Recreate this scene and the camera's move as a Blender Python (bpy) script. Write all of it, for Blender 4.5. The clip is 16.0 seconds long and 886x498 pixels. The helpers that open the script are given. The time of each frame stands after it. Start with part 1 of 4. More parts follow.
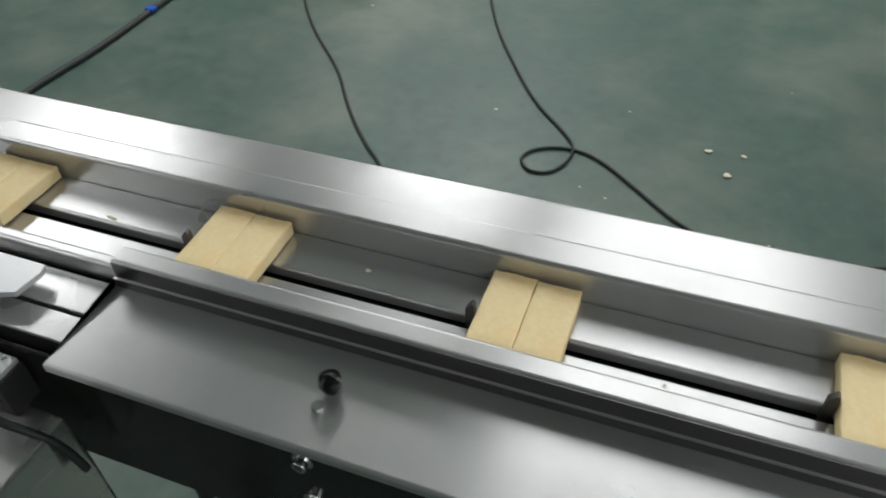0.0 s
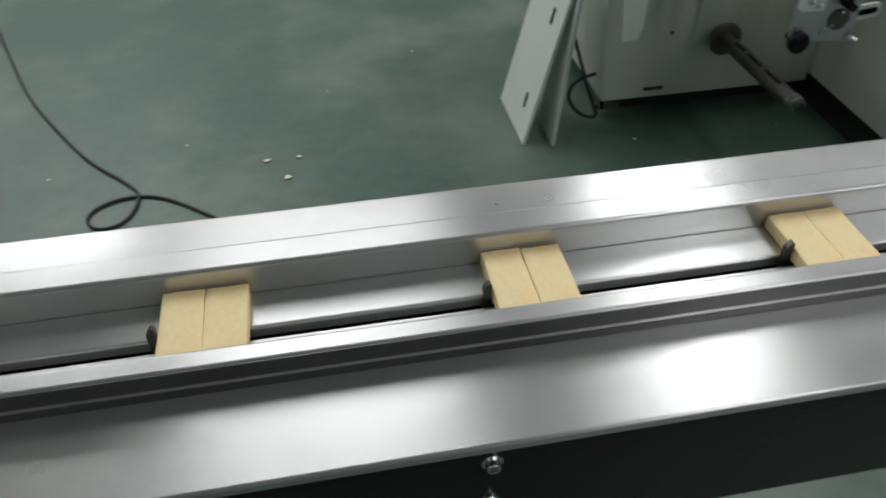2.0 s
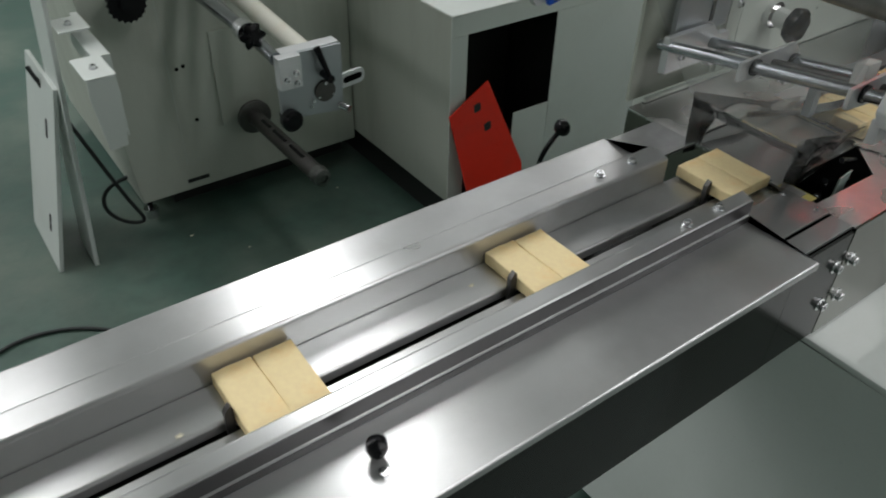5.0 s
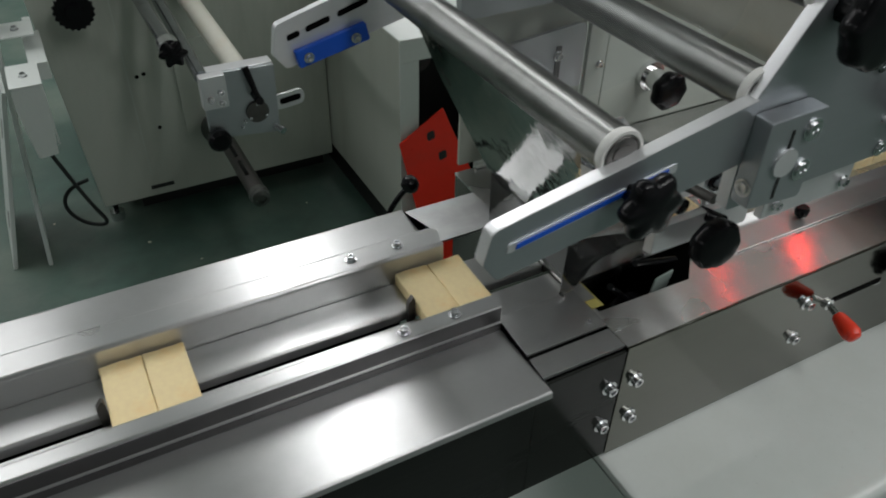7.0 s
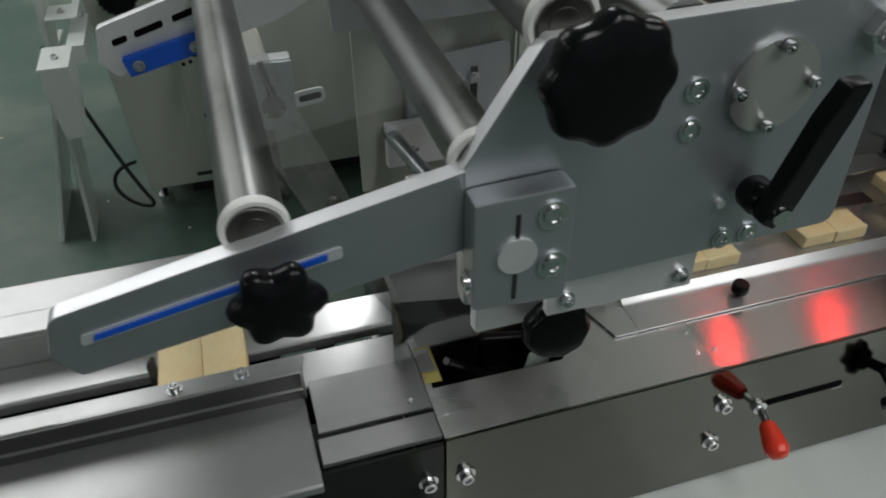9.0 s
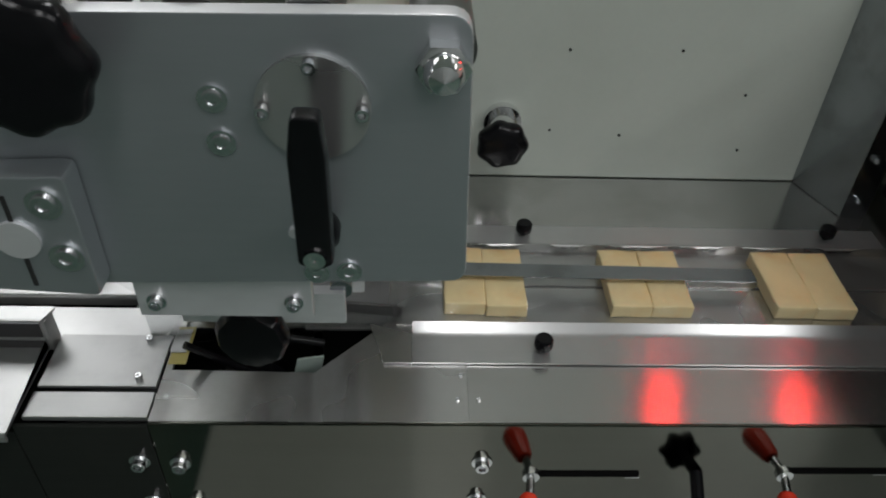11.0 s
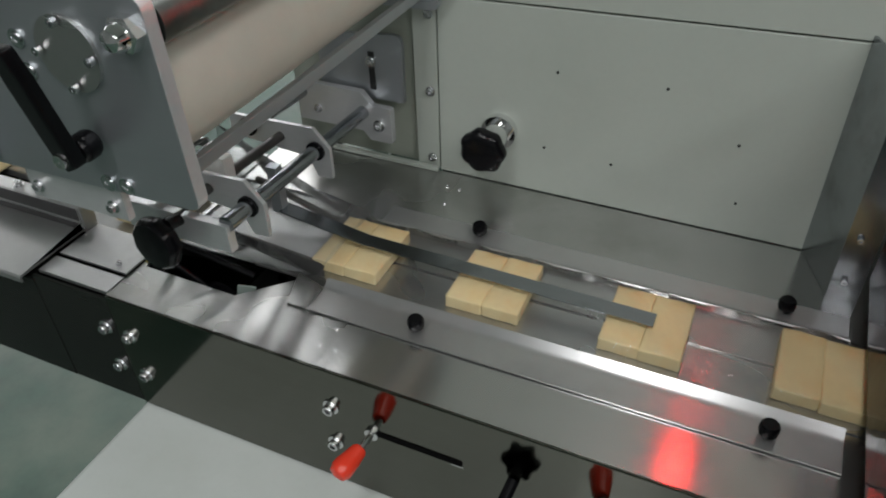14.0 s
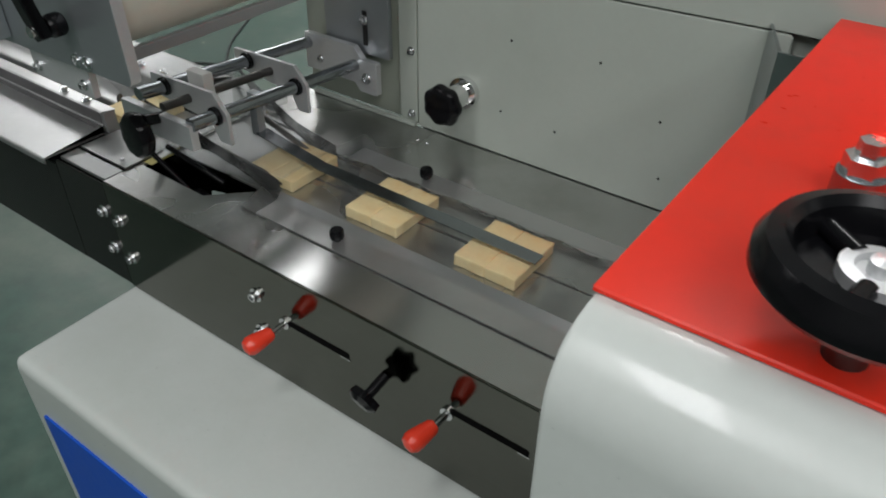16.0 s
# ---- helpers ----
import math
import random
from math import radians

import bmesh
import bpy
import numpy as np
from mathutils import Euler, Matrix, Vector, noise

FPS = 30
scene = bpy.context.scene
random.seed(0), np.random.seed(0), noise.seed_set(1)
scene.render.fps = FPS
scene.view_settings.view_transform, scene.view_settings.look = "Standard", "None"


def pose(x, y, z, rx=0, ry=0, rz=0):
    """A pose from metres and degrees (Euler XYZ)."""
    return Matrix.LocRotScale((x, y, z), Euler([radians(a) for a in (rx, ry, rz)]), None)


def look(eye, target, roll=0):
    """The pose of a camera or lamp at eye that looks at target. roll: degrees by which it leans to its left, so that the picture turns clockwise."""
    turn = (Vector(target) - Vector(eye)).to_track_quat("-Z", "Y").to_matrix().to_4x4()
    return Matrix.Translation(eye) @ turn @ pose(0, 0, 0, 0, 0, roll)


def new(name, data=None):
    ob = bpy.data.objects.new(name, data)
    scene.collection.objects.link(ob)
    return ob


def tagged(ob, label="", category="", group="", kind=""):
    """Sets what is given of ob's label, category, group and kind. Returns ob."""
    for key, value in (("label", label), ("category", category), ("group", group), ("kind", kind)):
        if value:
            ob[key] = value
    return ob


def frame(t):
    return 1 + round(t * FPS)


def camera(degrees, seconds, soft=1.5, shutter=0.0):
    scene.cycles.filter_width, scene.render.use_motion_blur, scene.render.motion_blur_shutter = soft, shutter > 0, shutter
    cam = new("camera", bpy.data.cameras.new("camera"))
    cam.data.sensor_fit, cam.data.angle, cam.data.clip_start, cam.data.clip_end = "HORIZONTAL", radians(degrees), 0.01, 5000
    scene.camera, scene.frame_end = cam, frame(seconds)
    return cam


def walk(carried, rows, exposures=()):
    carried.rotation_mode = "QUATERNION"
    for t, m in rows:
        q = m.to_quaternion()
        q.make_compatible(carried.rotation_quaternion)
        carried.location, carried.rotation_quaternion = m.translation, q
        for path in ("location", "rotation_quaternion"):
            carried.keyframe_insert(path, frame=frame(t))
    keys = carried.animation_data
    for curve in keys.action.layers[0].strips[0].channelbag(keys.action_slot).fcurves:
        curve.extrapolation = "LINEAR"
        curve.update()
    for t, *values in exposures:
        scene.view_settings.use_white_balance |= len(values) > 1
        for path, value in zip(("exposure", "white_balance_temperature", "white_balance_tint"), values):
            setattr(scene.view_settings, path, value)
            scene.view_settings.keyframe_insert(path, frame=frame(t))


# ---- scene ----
cam = camera(60.2, 16.0, soft=1.9, shutter=0.3)
PATH = [
    (0, (-1.595, -0.399, 1.346), (-2.15, 0.953, -0.019), -2.5),
    (0.5, (-1.507, -0.429, 1.351), (-1.935, 0.972, -0.01), -2.2),
    (1, (-1.427, -0.458, 1.357), (-1.705, 1.003, 0.02), -2.1),
    (1.5, (-1.356, -0.48, 1.373), (-1.42, 1.021, 0.053), -1.8),
    (2, (-1.339, -0.488, 1.37), (-1.083, 0.995, 0.052), -0.8),
    (2.5, (-1.31, -0.489, 1.374), (-0.828, 0.941, 0.061), -0.3),
    (3, (-1.211, -0.498, 1.385), (-0.593, 0.921, 0.117), 0.1),
    (3.5, (-1.089, -0.493, 1.39), (-0.397, 0.9, 0.132), 1.1),
    (4, (-0.994, -0.487, 1.388), (-0.243, 0.875, 0.131), 1.2),
    (4.5, (-0.92, -0.469, 1.384), (-0.064, 0.838, 0.137), 1.4),
    (5, (-0.828, -0.437, 1.38), (0.117, 0.833, 0.157), 1.5),
    (5.2, (-0.793, -0.429, 1.388), (0.161, 0.828, 0.159), 0.9),
    (7.3, (-0.382, -0.531, 1.41), (0.356, 0.865, 0.183), 0.9),
    (7.5, (-0.352, -0.525, 1.406), (0.379, 0.88, 0.184), 0.2),
    (8, (-0.271, -0.502, 1.397), (0.407, 0.926, 0.172), 0.4),
    (8.5, (-0.198, -0.5, 1.384), (0.386, 0.951, 0.138), -0.2),
    (9, (-0.116, -0.52, 1.382), (0.335, 0.978, 0.135), -0.4),
    (9.5, (-0.005, -0.534, 1.384), (0.26, 1.0, 0.128), 1.8),
    (10, (0.098, -0.537, 1.38), (0.285, 0.984, 0.094), 2.3),
    (10.2, (0.13, -0.539, 1.378), (0.282, 0.979, 0.084), 2.6),
    (12.3, (0.332, -0.52, 1.373), (0.219, 1.055, 0.146), 0.1),
    (12.5, (0.364, -0.521, 1.385), (0.156, 1.034, 0.145), -0.1),
    (13, (0.45, -0.532, 1.395), (0.058, 0.987, 0.155), -0.5),
    (13.5, (0.534, -0.547, 1.4), (-0.009, 0.945, 0.184), -0.9),
    (14, (0.596, -0.545, 1.401), (-0.073, 0.876, 0.164), -1.6),
    (14.5, (0.612, -0.525, 1.401), (-0.146, 0.852, 0.164), -2.3),
    (15, (0.706, -0.532, 1.398), (-0.152, 0.781, 0.157), -0.4),
    (15.5, (0.793, -0.544, 1.389), (-0.127, 0.748, 0.171), 0.0),
    (16, (0.848, -0.564, 1.381), (-0.089, 0.74, 0.19), 0.6),
]
walk(cam, [(t, look(eye, target, roll)) for t, eye, target, roll in PATH], [(0.0, 0.10), (1.0, 0.14), (2.0, 0.04), (3.0, 0.02), (5.0, 0.09), (7.5, -0.16), (10.0, -0.12), (12.5, 0.0), (13.5, 0.10), (15.0, 0.15), (16.0, 0.12)])

# ---- light ----
world = bpy.data.worlds.new("world")
scene.world = world
world.use_nodes = True
world.node_tree.nodes["Background"].inputs[0].default_value = (0.75, 0.88, 1.0, 1)
world.node_tree.nodes["Background"].inputs[1].default_value = 0.025


def ceiling_area_light(x, y, power, wide=0.28):
    """A ceiling area light running along y, for fluorescent fittings and added fill."""
    data = bpy.data.lights.new("ceiling_lamp", "AREA")
    data.shape, data.size, data.size_y = "RECTANGLE", wide, 2.1
    data.energy, data.color = power, (0.985, 0.985, 0.995)
    lamp = new("ceiling_lamp", data)
    lamp.matrix_world = pose(x, y, 3.3)


# South and far rows, x = -3.25 and x = 2.0 are added fill light.
for lamp_x, lamp_wide, fill_watts_south, lamp_y, watts, fill_watts_far in (
        (-5.2, 0.9, 30, 2.6, 46, 30),
        (-3.25, 0.9, 0, 4.3, 56, 20),
        (-1.5, 1.3, 0, 2.45, 32, 12),
        (0.42, 0.36, 28, 2.45, 38, 12),
        (2.0, 0.9, 32, 2.45, 7, 12),
        (3.42, 0.65, 32, 2.45, 34, 12)):
    if fill_watts_south:
        ceiling_area_light(lamp_x, -1.9, fill_watts_south, lamp_wide)
    ceiling_area_light(lamp_x, lamp_y, watts, lamp_wide)
    ceiling_area_light(lamp_x, 6.6, fill_watts_far, lamp_wide)


# ---- materials ----
def material(name, color, rough=0.5, metal=0.0, grain=None, stains=None, bump=0.0, rough_var=0.0, spread=0.12, emit=0.0, coat=0.0, spec=0.5, brushed=0.0):
    """grain: noise scale per axis (x, y, z) in 1/m; stains: (scale, second colour, low, high)."""
    m = bpy.data.materials.new(name)
    m.use_nodes = True
    nt = m.node_tree
    b = nt.nodes["Principled BSDF"]
    b.inputs["Base Color"].default_value = (*color, 1)
    b.inputs["Roughness"].default_value = rough
    b.inputs["Metallic"].default_value = metal
    b.inputs["Coat Weight"].default_value = coat
    b.inputs["Specular IOR Level"].default_value = spec
    if emit:
        b.inputs["Emission Color"].default_value = (*color, 1)
        b.inputs["Emission Strength"].default_value = emit
    if brushed:
        along = nt.nodes.new("ShaderNodeCombineXYZ")
        along.inputs[0].default_value, along.inputs[1].default_value, along.inputs[2].default_value = 0.0, 1.0, 0.9
        b.inputs["Anisotropic"].default_value = brushed
        nt.links.new(along.outputs[0], b.inputs["Tangent"])
    coord = nt.nodes.new("ShaderNodeTexCoord")
    last = None
    if grain:
        mp = nt.nodes.new("ShaderNodeMapping")
        mp.inputs["Scale"].default_value = grain
        nt.links.new(coord.outputs["Object"], mp.inputs["Vector"])
        nz = nt.nodes.new("ShaderNodeTexNoise")
        nz.inputs["Scale"].default_value = 1.0
        nz.inputs["Detail"].default_value = 5.0
        nt.links.new(mp.outputs["Vector"], nz.inputs["Vector"])
        mx = nt.nodes.new("ShaderNodeMix")
        mx.data_type = "RGBA"
        mx.inputs["A"].default_value = (*[c * (1 - spread) for c in color], 1)
        mx.inputs["B"].default_value = (*[min(1, c * (1 + spread)) for c in color], 1)
        nt.links.new(nz.outputs["Fac"], mx.inputs["Factor"])
        last = mx.outputs["Result"]
        if bump:
            bp = nt.nodes.new("ShaderNodeBump")
            bp.inputs["Strength"].default_value = bump
            bp.inputs["Distance"].default_value = 0.001
            nt.links.new(nz.outputs["Fac"], bp.inputs["Height"])
            nt.links.new(bp.outputs["Normal"], b.inputs["Normal"])
        if rough_var:
            rr = nt.nodes.new("ShaderNodeMapRange")
            rr.inputs["To Min"].default_value = max(0.02, rough - rough_var)
            rr.inputs["To Max"].default_value = rough + rough_var
            nt.links.new(nz.outputs["Fac"], rr.inputs["Value"])
            nt.links.new(rr.outputs["Result"], b.inputs["Roughness"])
    if brushed:
        wiped = nt.nodes.new("ShaderNodeTexNoise")
        wiped.inputs["Scale"].default_value = 6.0
        wiped.inputs["Detail"].default_value = 2.0
        wiped.inputs["Distortion"].default_value = 0.3
        smear = nt.nodes.new("ShaderNodeMapRange")
        smear.inputs["From Min"].default_value, smear.inputs["From Max"].default_value = 0.2, 0.8
        smear.inputs["To Min"].default_value, smear.inputs["To Max"].default_value = rough - 0.04, rough + 0.08
        nt.links.new(coord.outputs["Object"], wiped.inputs["Vector"])
        nt.links.new(wiped.outputs["Fac"], smear.inputs["Value"])
        nt.links.new(smear.outputs["Result"], b.inputs["Roughness"])
    if stains:
        scale, second, low, high = stains[:4]
        n2 = nt.nodes.new("ShaderNodeTexNoise")
        n2.inputs["Scale"].default_value = scale
        n2.inputs["Detail"].default_value = 7.0
        n2.inputs["Roughness"].default_value = 0.62
        if len(stains) > 4:
            streak = nt.nodes.new("ShaderNodeMapping")
            streak.inputs["Scale"].default_value = stains[4]
            nt.links.new(coord.outputs["Object"], streak.inputs["Vector"])
            nt.links.new(streak.outputs["Vector"], n2.inputs["Vector"])
        else:
            nt.links.new(coord.outputs["Object"], n2.inputs["Vector"])
        ramp = nt.nodes.new("ShaderNodeMapRange")
        ramp.interpolation_type = "SMOOTHSTEP"
        ramp.inputs["From Min"].default_value, ramp.inputs["From Max"].default_value = low, high
        nt.links.new(n2.outputs["Fac"], ramp.inputs["Value"])
        m2 = nt.nodes.new("ShaderNodeMix")
        m2.data_type = "RGBA"
        m2.inputs["A"].default_value = (*color, 1)
        m2.inputs["B"].default_value = (*second, 1)
        nt.links.new(ramp.outputs["Result"], m2.inputs["Factor"])
        if last:
            nt.links.new(last, m2.inputs["A"])
        last = m2.outputs["Result"]
    if last:
        nt.links.new(last, b.inputs["Base Color"])
    return m


STEEL = material("brushed_steel", (0.56, 0.565, 0.56), 0.29, 0.82, (9, 700, 700), (5, (0.45, 0.455, 0.45), 0.40, 0.72), 0.0006, 0.010, 0.02, brushed=0.75)
TABLE_STEEL = material("table_steel", (0.56, 0.56, 0.55), 0.25, 0.95, (9, 700, 700), (7, (0.42, 0.42, 0.40), 0.45, 0.75), 0.0006, 0.010, 0.02, brushed=0.9)
PLATE_STEEL = material("bright_plate_steel", (0.56, 0.56, 0.55), 0.19, 0.95, (9, 700, 700), (7, (0.44, 0.44, 0.42), 0.45, 0.75), 0.0006, 0.010, 0.02, brushed=0.6)
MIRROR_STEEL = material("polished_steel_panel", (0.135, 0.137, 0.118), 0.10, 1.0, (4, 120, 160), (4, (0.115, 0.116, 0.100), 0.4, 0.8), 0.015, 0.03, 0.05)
PANEL = material("black_glossy_panel", (0.016, 0.018, 0.016), 0.16, 0.0, (4, 120, 160), (4, (0.024, 0.026, 0.023), 0.4, 0.8), 0.02, 0.04, 0.2, spec=0.13)
CHROME = material("chrome", (0.78, 0.78, 0.78), 0.10, 1.0, (60, 60, 60), None, 0.01, 0.04, 0.04)
ZINC = material("zinc_bolt", (0.68, 0.69, 0.70), 0.22, 1.0, (90, 90, 90), None, 0.03, 0.08, 0.1)
ALU = material("satin_aluminium", (0.44, 0.47, 0.49), 0.42, 0.82, (30, 240, 240), (9, (0.45, 0.47, 0.49), 0.45, 0.75), 0.03, 0.06, 0.05)
ALU_BRIGHT = material("bare_aluminium_edge", (0.72, 0.73, 0.74), 0.36, 0.55, (60, 200, 200), None, 0.03, 0.06, 0.06)
PAINT = material("grey_green_paint", (0.47, 0.51, 0.46), 0.42, 0.0, (160, 160, 160), (3, (0.42, 0.46, 0.41), 0.42, 0.75), 0.05, 0.05, 0.03)
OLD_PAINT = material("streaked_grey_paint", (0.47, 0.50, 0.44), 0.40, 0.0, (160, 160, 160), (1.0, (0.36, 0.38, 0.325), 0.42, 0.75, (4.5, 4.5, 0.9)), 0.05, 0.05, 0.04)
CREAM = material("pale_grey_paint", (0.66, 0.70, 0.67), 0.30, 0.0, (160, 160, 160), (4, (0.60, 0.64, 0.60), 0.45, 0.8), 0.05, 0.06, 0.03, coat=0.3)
RED = material("red_paint", (0.88, 0.035, 0.015), 0.30, 0.0, (70, 70, 70), (9, (0.80, 0.042, 0.022), 0.45, 0.7), 0.05, 0.06, 0.04, spec=0.25)
RED_PLASTIC = material("red_plastic", (0.86, 0.055, 0.025), 0.25, 0.0, (80, 80, 80), None, 0.02, 0.05, 0.05)
BLUE = material("blue_panel", (0.004, 0.090, 0.56), 0.45, 0.0, (60, 60, 60), None, 0.02, 0.05, 0.05)
BLACK = material("black_plastic", (0.005, 0.005, 0.006), 0.22, 0.0, (120, 120, 120), None, 0.01, 0.05, 0.2, spec=0.22)
ROLLER = material("worn_steel_roller", (0.21, 0.215, 0.207), 0.38, 1.0, (60, 14, 60), (14, (0.13, 0.135, 0.127), 0.42, 0.68), 0.05, 0.10, 0.16)
ROD = material("ground_steel_rod", (0.36, 0.38, 0.40), 0.22, 1.0, (40, 90, 40), (20, (0.27, 0.28, 0.29), 0.45, 0.7), 0.02, 0.05, 0.08)
HOLE = material("black_gap", (0.004, 0.004, 0.004), 0.9, 0.0, (60, 60, 60), None, 0.0, 0.0, 0.3, spec=0.05)
RUBBER = material("black_cable_rubber", (0.018, 0.022, 0.022), 0.55, 0.0, (200, 200, 200), None, 0.05, 0.05, 0.2)
# Near-black, for black parts and for interiors whose shade is put into the colour.
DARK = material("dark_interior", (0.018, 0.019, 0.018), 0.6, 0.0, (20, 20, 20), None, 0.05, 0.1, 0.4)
LUG = material("dull_lug_steel", (0.13, 0.125, 0.12), 0.45, 1.0, (100, 100, 100), None, 0.05, 0.1, 0.2)
WHITE = material("white_nylon", (0.78, 0.78, 0.75), 0.5, 0.0, (80, 80, 80), None, 0.03, 0.05, 0.04)
RUBBER_ROLL = material("cream_rubber_roller", (0.64, 0.635, 0.55), 0.5, 0.0, (20, 50, 50), (12, (0.62, 0.58, 0.48), 0.5, 0.75), 0.05, 0.05, 0.06)
BISCUIT = material("baked_biscuit", (0.97, 0.765, 0.43), 0.75, 0.0, (150, 150, 150), (22, (0.93, 0.68, 0.33), 0.5, 0.72), 0.4, 0.05, 0.10)
CARTON = material("brown_cardboard", (0.42, 0.22, 0.09), 0.8, 0.0, (30, 30, 30), None, 0.1, 0.05, 0.1)
FLOOR = material("green_epoxy_floor", (0.054, 0.100, 0.080), 0.42, 0.0, (17, 17, 17), (1.5, (0.145, 0.180, 0.145), 0.40, 0.74), 0.30, 0.14, 0.45)
WALL = material("workshop_wall", (0.32, 0.34, 0.33), 0.8, 0.0, (8, 8, 8), None, 0.1, 0.05, 0.08)
CEILING = material("white_ceiling_paint", (0.78, 0.79, 0.77), 0.8, 0.0, (6, 6, 6), None, 0.1, 0.05, 0.05)
DARK_STRIP = material("dark_face_strip", (0.105, 0.102, 0.104), 0.38, 0.7, (9, 300, 300), (6, (0.075, 0.073, 0.074), 0.4, 0.75), 0.01, 0.05, 0.08)
DULL = material("dull_steel_plate", (0.40, 0.405, 0.40), 0.40, 0.85, (60, 60, 60), (9, (0.30, 0.305, 0.30), 0.42, 0.7), 0.02, 0.06, 0.06)
BRASS = material("yellow_label", (0.55, 0.47, 0.14), 0.5, 0.0, (80, 80, 80), None, 0.02, 0.05, 0.1)
CRUMB = material("pale_crumb", (0.74, 0.70, 0.55), 0.8, 0.0, (300, 300, 300), None, 0.3, 0.05, 0.1)
LED = material("red_led", (1.0, 0.03, 0.02), 0.4, emit=50.0)


def clear_film(name, gloss, tint=(0.93, 0.94, 0.94), haze=0.0):
    m = bpy.data.materials.new(name)
    m.use_nodes = True
    nt = m.node_tree
    nt.nodes.clear()
    out = nt.nodes.new("ShaderNodeOutputMaterial")
    mix = nt.nodes.new("ShaderNodeMixShader")
    clear = nt.nodes.new("ShaderNodeBsdfTransparent")
    clear.inputs[0].default_value = (*tint, 1)
    shine = nt.nodes.new("ShaderNodeBsdfGlossy")
    shine.inputs["Roughness"].default_value = 0.08
    fres = nt.nodes.new("ShaderNodeFresnel")
    fres.inputs["IOR"].default_value = gloss
    noise_node = nt.nodes.new("ShaderNodeTexNoise")
    noise_node.inputs["Scale"].default_value = 22.0
    noise_node.inputs["Detail"].default_value = 3.0
    coord = nt.nodes.new("ShaderNodeTexCoord")
    bump = nt.nodes.new("ShaderNodeBump")
    bump.inputs["Strength"].default_value = 0.12
    bump.inputs["Distance"].default_value = 0.012
    nt.links.new(coord.outputs["Object"], noise_node.inputs["Vector"])
    nt.links.new(noise_node.outputs["Fac"], bump.inputs["Height"])
    nt.links.new(bump.outputs["Normal"], shine.inputs["Normal"])
    nt.links.new(bump.outputs["Normal"], fres.inputs["Normal"])
    nt.links.new(fres.outputs[0], mix.inputs[0])
    milky = nt.nodes.new("ShaderNodeBsdfDiffuse")
    milky.inputs[0].default_value = (0.85, 0.86, 0.86, 1)
    veil = nt.nodes.new("ShaderNodeMixShader")
    veil.inputs[0].default_value = haze
    nt.links.new(clear.outputs[0], veil.inputs[1])
    nt.links.new(milky.outputs[0], veil.inputs[2])
    nt.links.new(veil.outputs[0], mix.inputs[1])
    nt.links.new(shine.outputs[0], mix.inputs[2])
    nt.links.new(mix.outputs[0], out.inputs[0])
    return m


FILM = clear_film("clear_packing_film", 1.20, haze=0.03)
WEB = clear_film("taut_packing_film", 1.10, haze=0.04)
MILKY = clear_film("slack_packing_film", 1.10, haze=0.11)
SMOKED = clear_film("smoked_plastic", 1.25, (0.30, 0.27, 0.31))


# ---- building helpers ----
def thing(name, label, category, at=(0, 0, 0), group="", kind=""):
    ob = new(name)
    ob.empty_display_size = 0.02
    ob.location = at
    return tagged(ob, label, category, group, kind)


def mesh_of(name, bm, mat, smooth=35):
    bmesh.ops.recalc_face_normals(bm, faces=bm.faces)
    me = bpy.data.meshes.new(name)
    for f in bm.faces:
        f.smooth = smooth > 0
    bm.to_mesh(me)
    bm.free()
    if smooth:
        me.set_sharp_from_angle(angle=radians(smooth))
    me.materials.append(mat)
    return me


def offset_of(ob):
    v = Vector(ob.location)
    while ob.parent:
        ob = ob.parent
        v += Vector(ob.location)
    return v


def even_shading(ob, smooth):
    """Flat faces keep their own normals beside rounded edges."""
    if smooth:
        mod = ob.modifiers.new("even_shading", "WEIGHTED_NORMAL")
        mod.weight, mod.keep_sharp = 75, True
    return ob


def part(name, bm, mat, parent, label="", smooth=35):
    """One mesh under a thing; the bmesh is given in world places."""
    bmesh.ops.translate(bm, vec=-offset_of(parent), verts=bm.verts)
    ob = even_shading(new(name, mesh_of(name, bm, mat, smooth)), smooth)
    ob.parent = parent
    return tagged(ob, label)


def lit_edges(ob):
    """Brightens a satin plate's narrow milled edges, painting in light from above."""
    ob.data.materials.append(ALU_BRIGHT)
    for p in ob.data.polygons:
        if abs(p.normal.y) < 0.5:
            p.material_index = 1
    return ob


def solo(name, bm, mat, label, category, group="", kind="", smooth=35):
    return tagged(even_shading(new(name, mesh_of(name, bm, mat, smooth)), smooth), label, category, group, kind)


def box(x0, x1, y0, y1, z0, z1, bevel=0.0015, seg=2, bm=None):
    bm = bm or bmesh.new()
    c = bmesh.ops.create_cube(bm, size=1.0)["verts"]
    bmesh.ops.scale(bm, vec=(x1 - x0, y1 - y0, z1 - z0), verts=c)
    bmesh.ops.translate(bm, vec=((x0 + x1) / 2, (y0 + y1) / 2, (z0 + z1) / 2), verts=c)
    if bevel:
        edges = list({e for v in c for e in v.link_edges})
        bmesh.ops.bevel(bm, geom=edges, offset=bevel, segments=seg, affect="EDGES", profile=0.5)
    return bm


